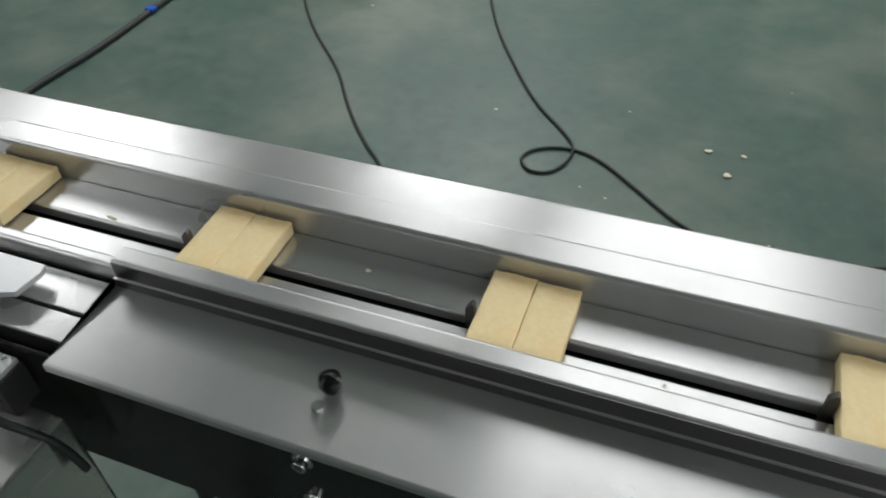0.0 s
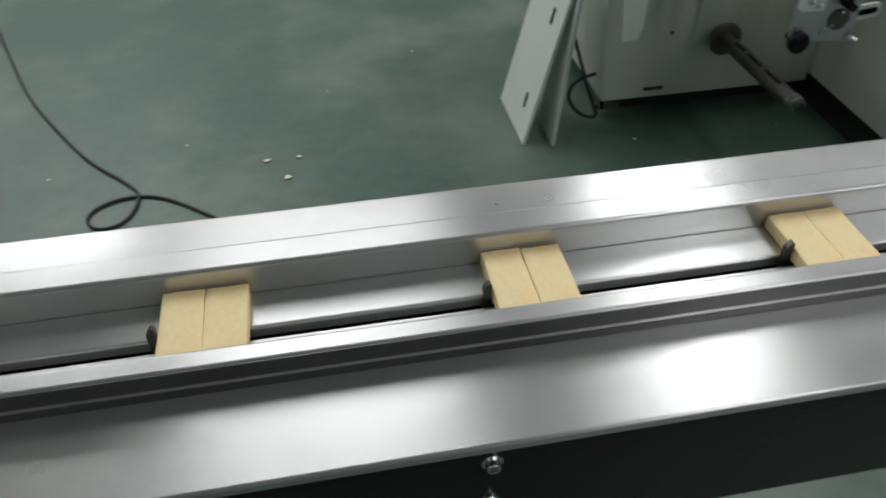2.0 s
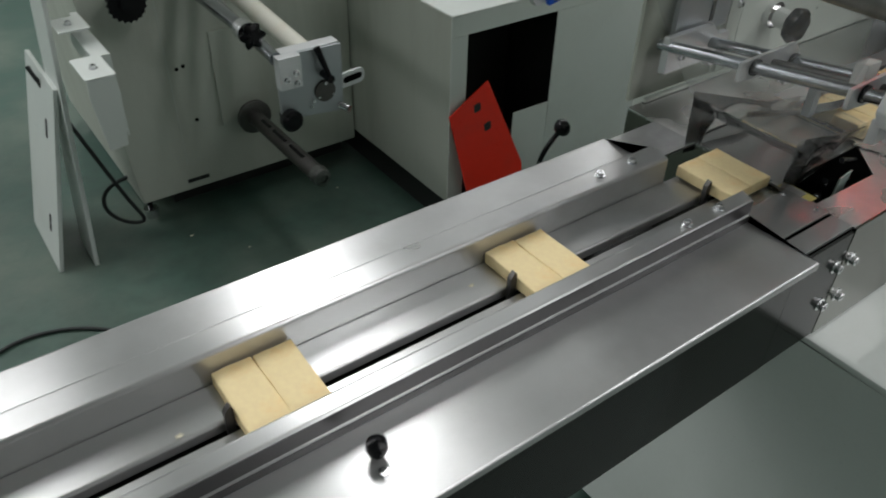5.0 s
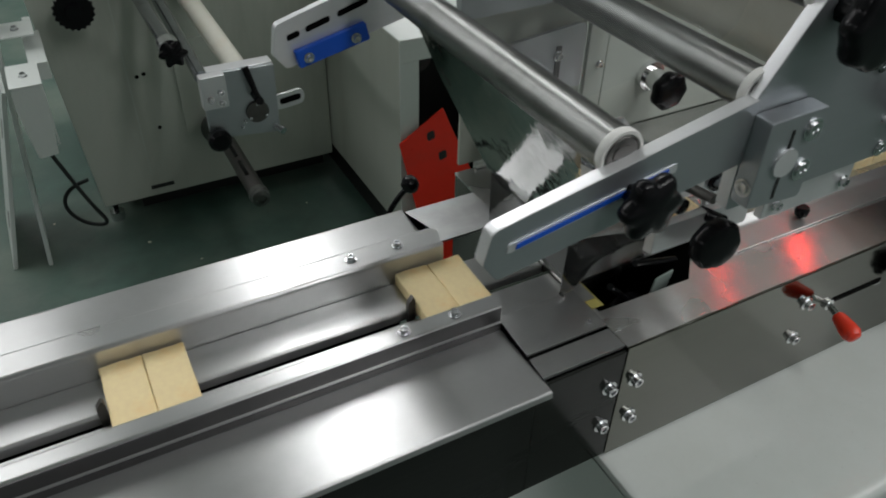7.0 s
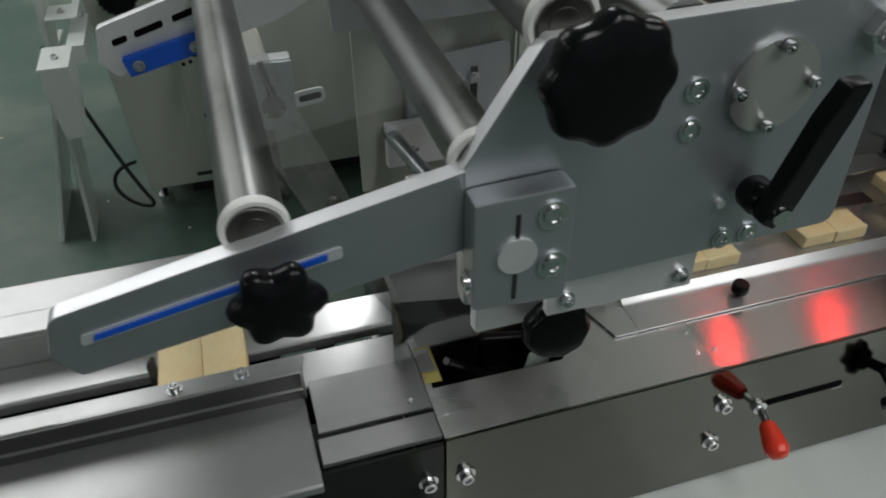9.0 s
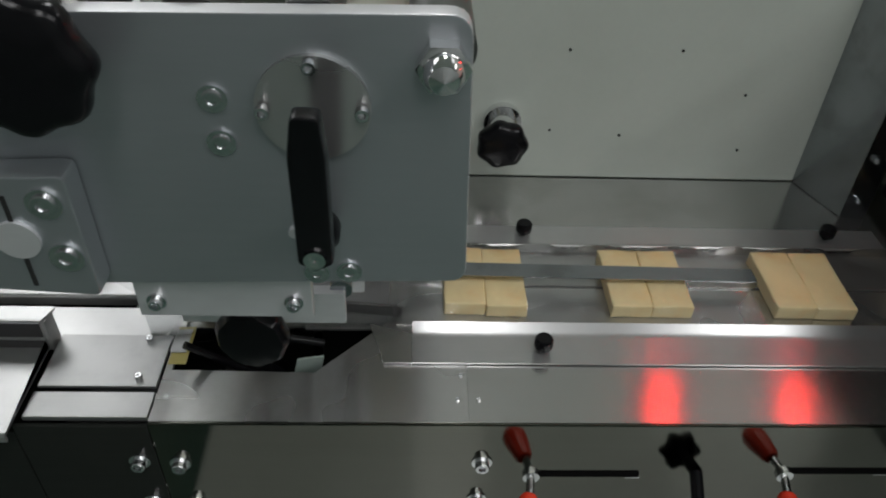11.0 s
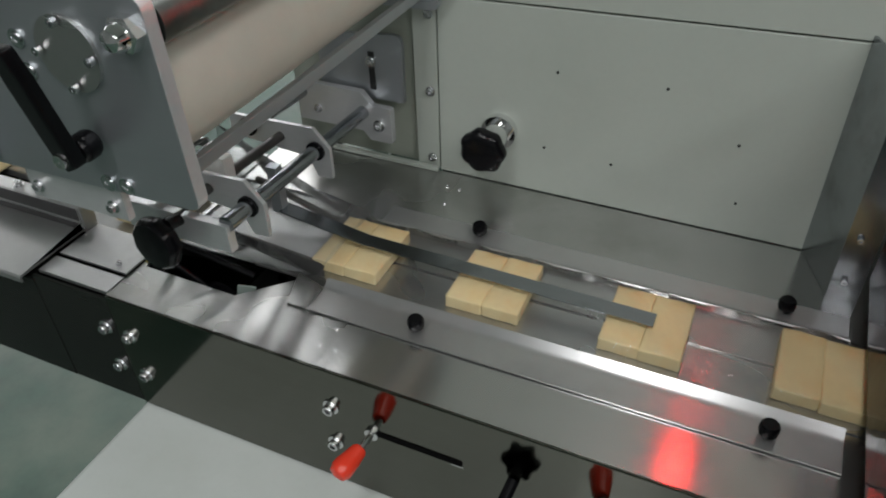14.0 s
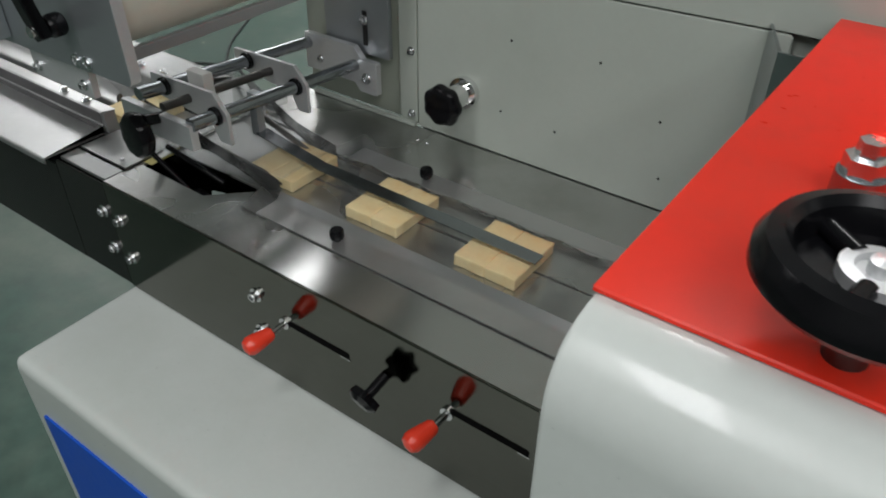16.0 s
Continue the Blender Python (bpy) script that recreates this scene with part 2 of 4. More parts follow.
def prism(points, axis, a, b, bevel=0.0, bm=None):
    """A flat outline (two coordinates a point) drawn out along an axis from a to b."""
    bm = bm or bmesh.new()
    put = {"x": lambda p, v: (v, p[0], p[1]), "y": lambda p, v: (p[0], v, p[1]), "z": lambda p, v: (p[0], p[1], v)}[axis]
    low = [bm.verts.new(put(p, a)) for p in points]
    high = [bm.verts.new(put(p, b)) for p in points]
    n = len(points)
    caps = [bm.faces.new(low), bm.faces.new(high)]
    for i in range(n):
        bm.faces.new((low[i], low[(i + 1) % n], high[(i + 1) % n], high[i]))
    bmesh.ops.recalc_face_normals(bm, faces=bm.faces)
    if bevel:
        edges = [e for f in caps for e in f.edges]
        bmesh.ops.bevel(bm, geom=edges, offset=bevel, segments=2, affect="EDGES", profile=0.5)
    return bm


def rounded(points, radii, steps=5):
    """An outline with its corners rounded."""
    out = []
    n = len(points)
    for i, p in enumerate(points):
        r = radii[i] if isinstance(radii, (list, tuple)) else radii
        if r <= 0:
            out.append(p)
            continue
        p, a, b = Vector(p), Vector(points[i - 1]), Vector(points[(i + 1) % n])
        u, v = (a - p).normalized(), (b - p).normalized()
        half = u.angle(v) / 2
        d = min(r / math.tan(half), (a - p).length * 0.49, (b - p).length * 0.49)
        s, e = p + u * d, p + v * d
        for k in range(steps + 1):
            t = k / steps
            out.append(tuple(s * (1 - t) ** 2 + p * 2 * t * (1 - t) + e * t * t))
    return out


def rod(p0, p1, r, r1=None, seg=24, bm=None, bevel=0.0):
    bm = bm or bmesh.new()
    p0, p1 = Vector(p0), Vector(p1)
    d = p1 - p0
    m = Matrix.Translation((p0 + p1) / 2) @ d.to_track_quat("Z", "Y").to_matrix().to_4x4()
    made = bmesh.ops.create_cone(bm, cap_ends=True, segments=seg, radius1=r, radius2=r if r1 is None else r1, depth=d.length, matrix=m)
    if bevel:
        edges = [e for e in {e for v in made["verts"] for e in v.link_edges} if any(len(f.verts) > 4 for f in e.link_faces)]
        bmesh.ops.bevel(bm, geom=edges, offset=bevel, segments=2, affect="EDGES", profile=0.5)
    return bm


def lathe(profile, origin, way, seg=28, wave=0, depth=0.0, bm=None):
    """A profile of (radius, height) turned about an axis; wave lobes of the given depth for a star knob."""
    bm = bm or bmesh.new()
    m = Matrix.Translation(origin) @ Vector(way).to_track_quat("Z", "Y").to_matrix().to_4x4()
    rings = []
    for r, h in profile:
        ring = []
        for k in range(seg):
            a = 2 * math.pi * k / seg
            rr = r * (1 + (depth * math.cos(wave * a) if wave else 0)) if r > 1e-5 else 1e-5
            ring.append(bm.verts.new(m @ Vector((rr * math.cos(a), rr * math.sin(a), h))))
        rings.append(ring)
    for a, b in zip(rings, rings[1:]):
        for k in range(seg):
            bm.faces.new((a[k], a[(k + 1) % seg], b[(k + 1) % seg], b[k]))
    bm.faces.new(rings[0])
    bm.faces.new(rings[-1])
    return bm


def sheet(profile, x0, x1, thick=0.0025, bm=None):
    """A folded sheet: a line of (y, z) points with thickness, drawn out along x."""
    line = [Vector(p) for p in profile]
    off = []
    for i, p in enumerate(line):
        a = (p - line[i - 1]).normalized() if i else None
        b = (line[i + 1] - p).normalized() if i + 1 < len(line) else None
        na = Vector((-a.y, a.x)) if a else None
        nb = Vector((-b.y, b.x)) if b else None
        n = (na + nb).normalized() / max(0.35, (na + nb).normalized().dot(na)) if a and b else (na or nb)
        off.append(p - n * thick)
    return prism([tuple(p) for p in line] + [tuple(p) for p in reversed(off)], "x", x0, x1, bm=bm)


def fillet(line, r, steps=4):
    """Rounds the inner corners of an open line."""
    out = [line[0]]
    for a, p, b in zip(line, line[1:], line[2:]):
        a, p, b = Vector(a), Vector(p), Vector(b)
        u, v = (a - p).normalized(), (b - p).normalized()
        d = min(r, (a - p).length * 0.45, (b - p).length * 0.45)
        for k in range(steps + 1):
            t = k / steps
            out.append(tuple((p + u * d) * (1 - t) ** 2 + p * 2 * t * (1 - t) + (p + v * d) * t * t))
    return out + [line[-1]]


def bolt(at, way, r=0.0065, parent=None, washer=True, name="bolt", tall=1.0):
    """A socket-head screw with a washer."""
    bm = bmesh.new()
    w = Vector(way).normalized()
    p = Vector(at)
    if washer:
        rod(p, p + w * 0.0015, r * 1.45, seg=20, bm=bm)
    lathe([(r, 0.0012), (r, 0.0012 + r * tall), (r * 0.9, 0.0012 + r * 1.15 * tall), (r * 0.55, 0.0012 + r * 1.15 * tall), (r * 0.5, 0.0012 + r * 0.4 * tall), (0, 0.0012 + r * 0.4 * tall)], p, w, 18, bm=bm)
    return part(name, bm, ZINC, parent)


def wire(name, points, r, mat, label, category, parent=None):
    cu = bpy.data.curves.new(name, "CURVE")
    cu.dimensions, cu.bevel_depth, cu.bevel_resolution, cu.resolution_u = "3D", r, 3, 8
    sp = cu.splines.new("NURBS")
    sp.points.add(len(points) - 1)
    for q, p in zip(sp.points, points):
        q.co = (*p, 1)
    sp.use_endpoint_u, sp.order_u = True, 3
    cu.materials.append(mat)
    ob = new(name, cu)
    if parent:
        ob.parent = parent
        ob.location = -offset_of(parent)
        return tagged(ob, label)
    return tagged(ob, label, category)


# ---- the workshop ----
GROUND = -0.06  # floor level
solo("floor", box(-7, 6, -4, 8, GROUND - 0.12, GROUND, 0), FLOOR, "worn green painted concrete floor with pale scuffs", "floor", kind="structure", smooth=0)
solo("wall_north", box(-7, 6, 8, 8.2, GROUND, 4.4, 0), WALL, "plain grey workshop wall", "wall", kind="structure", smooth=0)
solo("wall_south", box(-7, 6, -4.2, -4, GROUND, 4.4, 0), WALL, "plain grey workshop wall", "wall", kind="structure", smooth=0)
solo("wall_west", box(-7.2, -7, -4.2, 8.2, GROUND, 4.4, 0), WALL, "plain grey workshop wall", "wall", kind="structure", smooth=0)
solo("wall_east", box(6, 6.2, -4.2, 8.2, GROUND, 4.4, 0), WALL, "plain grey workshop wall", "wall", kind="structure", smooth=0)
solo("ceiling", box(-7.2, 6.2, -4.2, 8.2, 4.4, 4.5, 0), CEILING, "plain white workshop ceiling", "ceiling", kind="structure", smooth=0)

BED = 0.86      # height of the machine table
SUNK = 0.854    # height of the sliding bed between its rails
SLOT = 0.011    # middle of the chain slot
X_END = -0.105  # where the infeed wings stop

# ---- infeed conveyor ----
conveyor = thing("infeed_conveyor", "long brushed stainless steel infeed conveyor with side wings", "conveyor", (-2.0, SLOT, 0))
part("back_bed_plate", sheet(fillet([(0.0175, SUNK - 0.012), (0.0175, SUNK), (0.0640, SUNK)], 0.004), -4.6, 0.0), STEEL, conveyor, "brushed steel bed plate with a rounded lip")
part("front_bed_plate", sheet(fillet([(-0.040, SUNK - 0.001), (0.0035, SUNK - 0.001), (0.0035, SUNK - 0.013)], 0.0015), -4.6, 0.0), STEEL, conveyor)
part("bed_joint", box(-4.6, X_END, 0.0630, 0.0650, SUNK - 0.012, SUNK - 0.003, 0), HOLE, conveyor, "dark open joint beside the bed plate")
part("back_guide_rail", sheet(fillet([(0.0675, BED - 0.02), (0.0675, BED + 0.027), (0.098, BED + 0.027), (0.098, BED + 0.005), (0.1735, BED + 0.004), (0.1735, BED - 0.012)][::-1], 0.0025), -4.6, X_END), STEEL, conveyor, "folded brushed steel guide rail and wing")
part("front_guide_rail", sheet(fillet([(-0.0405, BED - 0.02), (-0.0405, BED + 0.033), (-0.0575, BED + 0.033), (-0.0575, BED + 0.0035)], 0.002), -2.047, X_END), STEEL, conveyor, "folded brushed steel guide rail")
part("low_guide_rail", sheet(fillet([(-0.0405, BED - 0.02), (-0.0405, BED + 0.016), (-0.0500, BED + 0.016), (-0.0500, BED + 0.001)], 0.002), -4.6, -2.049), STEEL, conveyor, "low folded steel guide rail")
part("front_wing", sheet(fillet([(-0.0590, BED + 0.015), (-0.0590, BED + 0.003), (-0.1530, BED + 0.003), (-0.1530, BED - 0.003)], 0.0010), -2.05, X_END), STEEL, conveyor, "brushed steel front wing plate")
# Thin dark strips added over the outer faces to make the steel look darker.
part("rail_face", box(-2.046, X_END - 0.001, -0.0607, -0.0598, BED + 0.0178, BED + 0.0345, 0), DARK_STRIP, conveyor, "thin dark strip added over the guide rail's outer face")
part("lip_face", box(-2.049, X_END - 0.001, -0.0622, -0.0613, BED + 0.0062, BED + 0.0146, 0), DARK_STRIP, conveyor, "thin dark strip added over the wing lip's outer face")
part("chain_trough", box(-4.6, 0.0, -0.015, 0.037, BED - 0.09, BED - 0.045, 0.001), DARK, conveyor, "black chain trough")
part("front_side_panel", box(-4.6, -0.11, -0.139, -0.135, 0.690, BED - 0.012, 0.001), PANEL, conveyor, "near-black glossy steel side panel")
part("back_side_panel", box(-4.6, -0.12, 0.150, 0.154, 0.690, BED - 0.012, 0.001), PANEL, conveyor, "near-black glossy steel side panel")
part("bottom_tray", box(-4.6, -0.0, -0.1345, 0.1495, 0.692, 0.696, 0.001), DARK, conveyor, "dark underside tray")
for bx in (-3.4, -1.828, -1.24, -0.645):
    for bz in (0.819, 0.758):
        bolt((bx, -0.139, bz), (0, -1, 0), 0.0065, conveyor)
part("inner_plate", box(-0.1, -0.0012, -0.103, -0.0425, BED + 0.0005, BED + 0.0035, 0.0008), DULL, conveyor, "small bright steel cover plate")
part("inner_strip", box(-0.102, -0.0012, -0.1335, -0.1065, BED - 0.004, BED + 0.001, 0.0008), DULL, conveyor)
part("end_side_panel", box(-0.1095, -0.0012, -0.1385, -0.1345, 0.690, BED - 0.005, 0.001), PANEL, conveyor, "near-black glossy end panel")
part("inner_back_plate", box(-0.1, -0.0012, 0.1005, 0.1735, BED - 0.001, BED + 0.002, 0.0008), DULL, conveyor)
for bz in (0.807, 0.747):
    bolt((-0.016, -0.1385, bz + 0.002), (0, -1, 0), 0.0062, conveyor)
bolt((-0.02, -0.05, BED + 0.0035), (0, 0, 1), 0.003, conveyor, False, "screw")
bolt((-0.018, -0.094, BED + 0.0035), (0, 0, 1), 0.003, conveyor, False, "screw")
for y_rail, s in ((-0.0490, -1), (0.083, 1)):
    part("rail_end_bracket", prism(rounded([(-0.30, y_rail - 0.009), (-0.105, y_rail - 0.009), (-0.098, y_rail + 0.009), (-0.30, y_rail + 0.009)], 0.002, 2), "z", BED + (0.0333 if s < 0 else 0.0273), BED + (0.0353 if s < 0 else 0.0293)), STEEL, conveyor)
    for bx in (-0.208, -0.153):
        bolt((bx, y_rail, BED + (0.0353 if s < 0 else 0.0293)), (0, 0, 1), 0.0045, conveyor)
part("rail_end", box(-0.1095, -0.1025, -0.0578, -0.0402, BED - 0.002, BED + 0.0332, 0.0015), STEEL, conveyor)
part("rail_end", box(-0.1095, -0.1025, 0.0672, 0.0983, BED - 0.002, BED + 0.0272, 0.0015), STEEL, conveyor)
# stands
for lx in (-3.5, -2.33):
    for ly in (-0.03, 0.13):
        part("leg", box(lx - 0.01, lx + 0.01, ly - 0.01, ly + 0.01, GROUND, 0.692, 0.003), BLACK, conveyor, "black square leg")
# clamp knobs on the front wing
for kx, ky in ((-0.636, -0.097), (-1.814, -0.102)):
    part("clamp_knob", lathe([(0.003, 0), (0.003, 0.008), (0.0075, 0.010), (0.0095, 0.016), (0.0085, 0.022), (0.004, 0.025), (0, 0.0255)], (kx, ky, BED + 0.002), (0, 0, 1)), BLACK, conveyor, "round black clamp knob")
    part("clamp_slot", box(kx - 0.004, kx + 0.004, ky - 0.014, ky + 0.024, BED + 0.0026, BED + 0.0033, 0), DARK, conveyor)
    part("clamp_nut", lathe([(0.005, 0), (0.005, 0.004), (0, 0.004)], (kx - 0.004, ky - 0.017, BED + 0.0055), (0, 0, 1), 6), ZINC, conveyor)
part("rail_mark", box(-0.643, -0.619, 0.124, 0.130, BED + 0.0052, BED + 0.0062, 0), DARK, conveyor, "short black slot in the back wing")

# ---- machine table ----
table = thing("wrapper_table", "stainless steel work table of the wrapping machine", "machine table", (0.4, 0, 0.685))
hole = [(0.006, -0.081), (0.130, -0.083), (0.192, -0.020), (0.192, 0.115), (0.006, 0.115)]
bm = bmesh.new()
outer = [(0.0, -0.136), (0.2635, -0.136), (0.2635, 0.2275), (0.0, 0.2275)]
for z in (BED, BED - 0.003):
    o = [bm.verts.new((x, y, z)) for x, y in outer]
    h = [bm.verts.new((x, y, z)) for x, y in hole]
    bm.faces.new((o[0], o[1], h[1], h[0]))
    bm.faces.new((o[1], h[2], h[1]))
    bm.faces.new((o[1], o[2], h[3], h[2]))
    bm.faces.new((o[2], o[3], h[4], h[3]))
    bm.faces.new((o[3], o[0], h[0], h[4]))
vs = list(bm.verts)
for i in range(5):
    bm.faces.new((vs[4 + i], vs[4 + (i + 1) % 5], vs[13 + (i + 1) % 5], vs[13 + i]))
for i in range(4):
    bm.faces.new((vs[i], vs[(i + 1) % 4], vs[9 + (i + 1) % 4], vs[9 + i]))
part("former_plate", bm, TABLE_STEEL, table, "brushed steel plate with a cut-out", 0)
part("long_plate", box(0.2637, 2.2, -0.136, 0.2275, BED - 0.003, BED, 0), PLATE_STEEL, table, "brushed steel table plate")
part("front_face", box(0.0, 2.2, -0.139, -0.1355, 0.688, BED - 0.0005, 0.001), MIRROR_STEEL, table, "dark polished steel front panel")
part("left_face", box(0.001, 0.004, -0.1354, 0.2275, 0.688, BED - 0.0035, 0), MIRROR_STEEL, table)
part("forming_plate", box(0.005, 0.199, -0.026, 0.1135, BED - 0.0055, BED - 0.0035, 0), DULL, table, "dull steel plate under the film former")
# Near-black sheets box in the well; its shade is in their colour.
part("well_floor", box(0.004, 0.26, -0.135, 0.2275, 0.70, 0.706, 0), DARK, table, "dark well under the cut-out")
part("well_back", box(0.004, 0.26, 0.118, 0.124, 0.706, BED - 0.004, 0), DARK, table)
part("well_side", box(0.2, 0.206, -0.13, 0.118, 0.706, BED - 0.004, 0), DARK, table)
part("yellow_label", box(0.001, 0.0165, -0.075, -0.03, BED + 0.0004, BED + 0.0009, 0), BRASS, table, "worn yellow sticker")
part("sticker_plate", box(0.000, 0.014, -0.062, -0.034, BED + 0.001, BED + 0.002, 0), STEEL, table)
for bx, bz in ((0.018, 0.807), (0.022, 0.747), (0.277, 0.809), (0.276, 0.753)):
    bolt((bx, -0.139, bz), (0, -1, 0), 0.0062, table)
for sx, sy in ((0.2545, -0.112), (0.2725, -0.112), (0.256, 0.195), (0.273, 0.195), (0.268, 0.16), (0.009, -0.112), (0.258, -0.085)):
    bolt((sx, sy, BED - 0.0015), (0, 0, 1), 0.0024, table, False, "screw", 0.6)
for s0, s1, sz in ((0.327, 0.419, 0.792), (0.553, 0.645, 0.797)):
    part("slit", prism(rounded([(s0, sz - 0.0042), (s0, sz + 0.0042), (s1, sz + 0.0042), (s1, sz - 0.0042)], 0.0038, 4), "y", -0.1397, -0.1388), HOLE, table, "narrow black adjusting slit")
    part("slit_edge", box(s1 - 0.012, s1 + 0.001, -0.1400, -0.1388, sz - 0.0056, sz - 0.0043, 0), ZINC, table)
for hx, hz in ((0.322, 0.790), (0.551, 0.792)):
    h = part("clamp_handle", rod((hx, -0.139, hz), (hx - 0.003, -0.162, hz - 0.004), 0.0038), CHROME, table, "chrome clamp stem")
    part("collar", rod((hx, -0.139, hz), (hx, -0.1425, hz), 0.0075), ZINC, h)
    part("grip", lathe([(0.0062, 0), (0.0082, 0.003), (0.0112, 0.022), (0.0114, 0.029), (0.0085, 0.0345), (0.003, 0.0365), (0, 0.0366)], (hx - 0.003, -0.158, hz - 0.003), (-0.25, -1, -0.14)), RED_PLASTIC, h, "glossy red plastic grip")
tk = part("star_clamp", rod((0.470, -0.139, 0.795), (0.467, -0.166, 0.785), 0.0058), BLACK, table, "black star-shaped clamp knob")
part("star_head", lathe([(0.008, 0), (0.0165, 0.002), (0.0175, 0.010), (0.011, 0.014), (0, 0.014)], (0.467, -0.164, 0.786), (-0.1, -1, -0.4), 42, 6, 0.14), BLACK, tk)

for name, y0, y1, lip in (("front_guide", -0.073, -0.029, 1), ("back_guide", 0.128, 0.086, -1)):
    g = thing(name, "bright angled steel guide strip clamped on the table", "guide strip", (0.45, (y0 + y1) / 2, BED), "pack guides")
    line = fillet([(y0, BED + 0.0032), (y1 - lip * 0.010, BED + 0.0032), (y1, BED + 0.011)], 0.004)
    part("strip", sheet(line if lip > 0 else line[::-1], 0.215, 0.728, 0.002), STEEL, g)
    part("lead_in", prism([(0.19, y0), (0.2145, y0), (0.2145, y1 - lip * 0.008), (0.175 if lip > 0 else 0.165, y1 + lip * 0.004)] if lip > 0 else [(0.19, y0), (0.2145, y0), (0.2145, y1 + 0.008), (0.16, y1 - 0.004)], "z", BED + 0.001, BED + 0.0031), TABLE_STEEL, g)
    for kx in (0.334, 0.668):
        part("thumb_knob", lathe([(0.003, 0), (0.003, 0.004), (0.0078, 0.005), (0.0085, 0.008), (0.0085, 0.014), (0.007, 0.0165), (0, 0.0165)], (kx, (y0 + y1) / 2 - lip * 0.006, BED + 0.003), (0, 0, 1), 24, 12, 0.03), BLACK, g, "small black thumb knob")

for sy0, sy1 in ((-0.0245, 0.0275), (0.0325, 0.0845)):
    solo("slide_plate", sheet([(sy0, BED + 0.002), (sy1, BED + 0.002)], 0.2, 2.2, 0.0015), TABLE_STEEL, "flat steel slide plate under the packs", "slide plate", "slide plates")
bar = thing("hold_down_bar", "flat grey steel hold-down strip above the packs", "hold-down bar", (0.19, 0.029, BED))
part("strip", prism([(0.13, BED + 0.045), (0.235, BED + 0.0285), (0.552, BED + 0.0240), (0.552, BED + 0.0255), (0.235, BED + 0.0300), (0.13, BED + 0.0465)], "y", 0.015, 0.034), ROD, bar, "dark grey steel strip", 0)
part("carrier", box(0.118, 0.132, 0.019, 0.031, BED + 0.040, BED + 0.100, 0.001), ALU, bar)

# wrapped film sleeve
def film_sleeve(xs, name, label):
    bm = bmesh.new()
    rings = []
    rnd = random.Random(5)
    for x in xs:
        ring = []
        for u in range(13):
            a = u / 12
            y = -0.0235 + 0.1055 * a
            z = BED + 0.0195 + 0.0030 * math.sin(a * math.pi) + 0.0018 * math.sin(x * 90 + a * 9) + rnd.uniform(-0.0012, 0.0012)
            if u in (0, 12):
                z = BED + 0.004
            ring.append(bm.verts.new((x, y, z)))
        rings.append(ring)
    for a, b in zip(rings, rings[1:]):
        for k in range(12):
            bm.faces.new((a[k], a[k + 1], b[k + 1], b[k]))
    return solo(name, bm, FILM, label, "packing film", smooth=60)


film_sleeve([0.205 + 0.006 * i for i in range(96)], "film_sleeve", "crinkled clear plastic film tube around the packs")

# ---- base cabinet ----
base = thing("base_cabinet", "pale grey painted steel base cabinet with a blue front panel", "machine cabinet", (0.6, -0.05, 0))
prof = rounded([(-0.319, 0.0), (-0.319, 0.684), (0.225, 0.684), (0.225, 0.0)], [0.0, 0.016, 0.004, 0.0])
part("body", prism(prof, "x", -0.006, 2.2, 0.010), CREAM, base)
part("blue_panel", box(0.028, 1.15, -0.3225, -0.3165, 0.12, 0.600, 0.002), BLUE, base, "bright blue painted front panel")
for lx in (0.06, 2.1):
    for ly in (-0.28, 0.18):
        part("foot", rod((lx, ly, GROUND), (lx, ly, 0.005), 0.025), BLACK, base)

# ---- back cabinet of the machine ----
cab = thing("main_cabinet", "grey-green painted steel main cabinet of the wrapping machine", "machine cabinet", (0.9, 0.6, 0))
part("front_panel", prism(rounded([(0.232, BED + 0.0008), (0.232, 1.091), (0.700, 1.1045), (0.700, BED + 0.0008)], [0.002, 0.004, 0.006, 0.002]), "y", 0.229, 0.2345, 0.0015), PAINT, cab, "grey-green painted front panel")
part("upper_panel", prism([(0.232, 1.0935), (0.232, 1.62), (1.4, 1.62), (1.4, 1.1065), (0.690, 1.1065)], "y", 0.229, 0.2345, 0.001), PAINT, cab, "grey-green painted upper panel")
part("core", box(0.225, 1.4, 0.247, 0.40, 0.688, 1.62, 0.003), PAINT, cab)
part("corner_column", prism([(0.2, 0.229), (0.2305, 0.229), (0.2305, 0.236), (0.2, 0.236)], "z", BED + 0.003, 1.62), PAINT, cab, "grey-green painted column")
part("lower_trim", box(0.03, 0.2305, 0.221, 0.228, BED + 0.001, BED + 0.007, 0.001), PAINT, cab)
part("side_plate", box(0.013, 0.1995, 0.239, 0.245, BED + 0.001, 1.62, 0.001), material("olive_plate_paint", (0.36, 0.39, 0.33), 0.35, 0.0, (30, 200, 200), None, 0.03, 0.05, 0.05), cab, "dull olive steel side plate")
for hx, hz in ((0.380, 1.024), (0.502, 1.026), (0.452, 0.920), (0.596, 0.903), (0.37, 0.925), (0.585, 0.975)):
    part("screw_hole", rod((hx, 0.2292, hz), (hx, 0.2283, hz), 0.0017, seg=14), DARK, cab)
for sz in (0.878, 0.972, 1.07):
    bolt((0.221, 0.229, sz), (0, -1, 0), 0.0042, cab, True, "screw")
kb = part("adjusting_shaft", rod((0.314, 0.229, 0.938), (0.313, 0.190, 0.937), 0.016), CHROME, cab, "chrome collar of an adjusting knob")
part("collar", rod((0.314, 0.229, 0.938), (0.314, 0.219, 0.938), 0.0215), CHROME, kb)
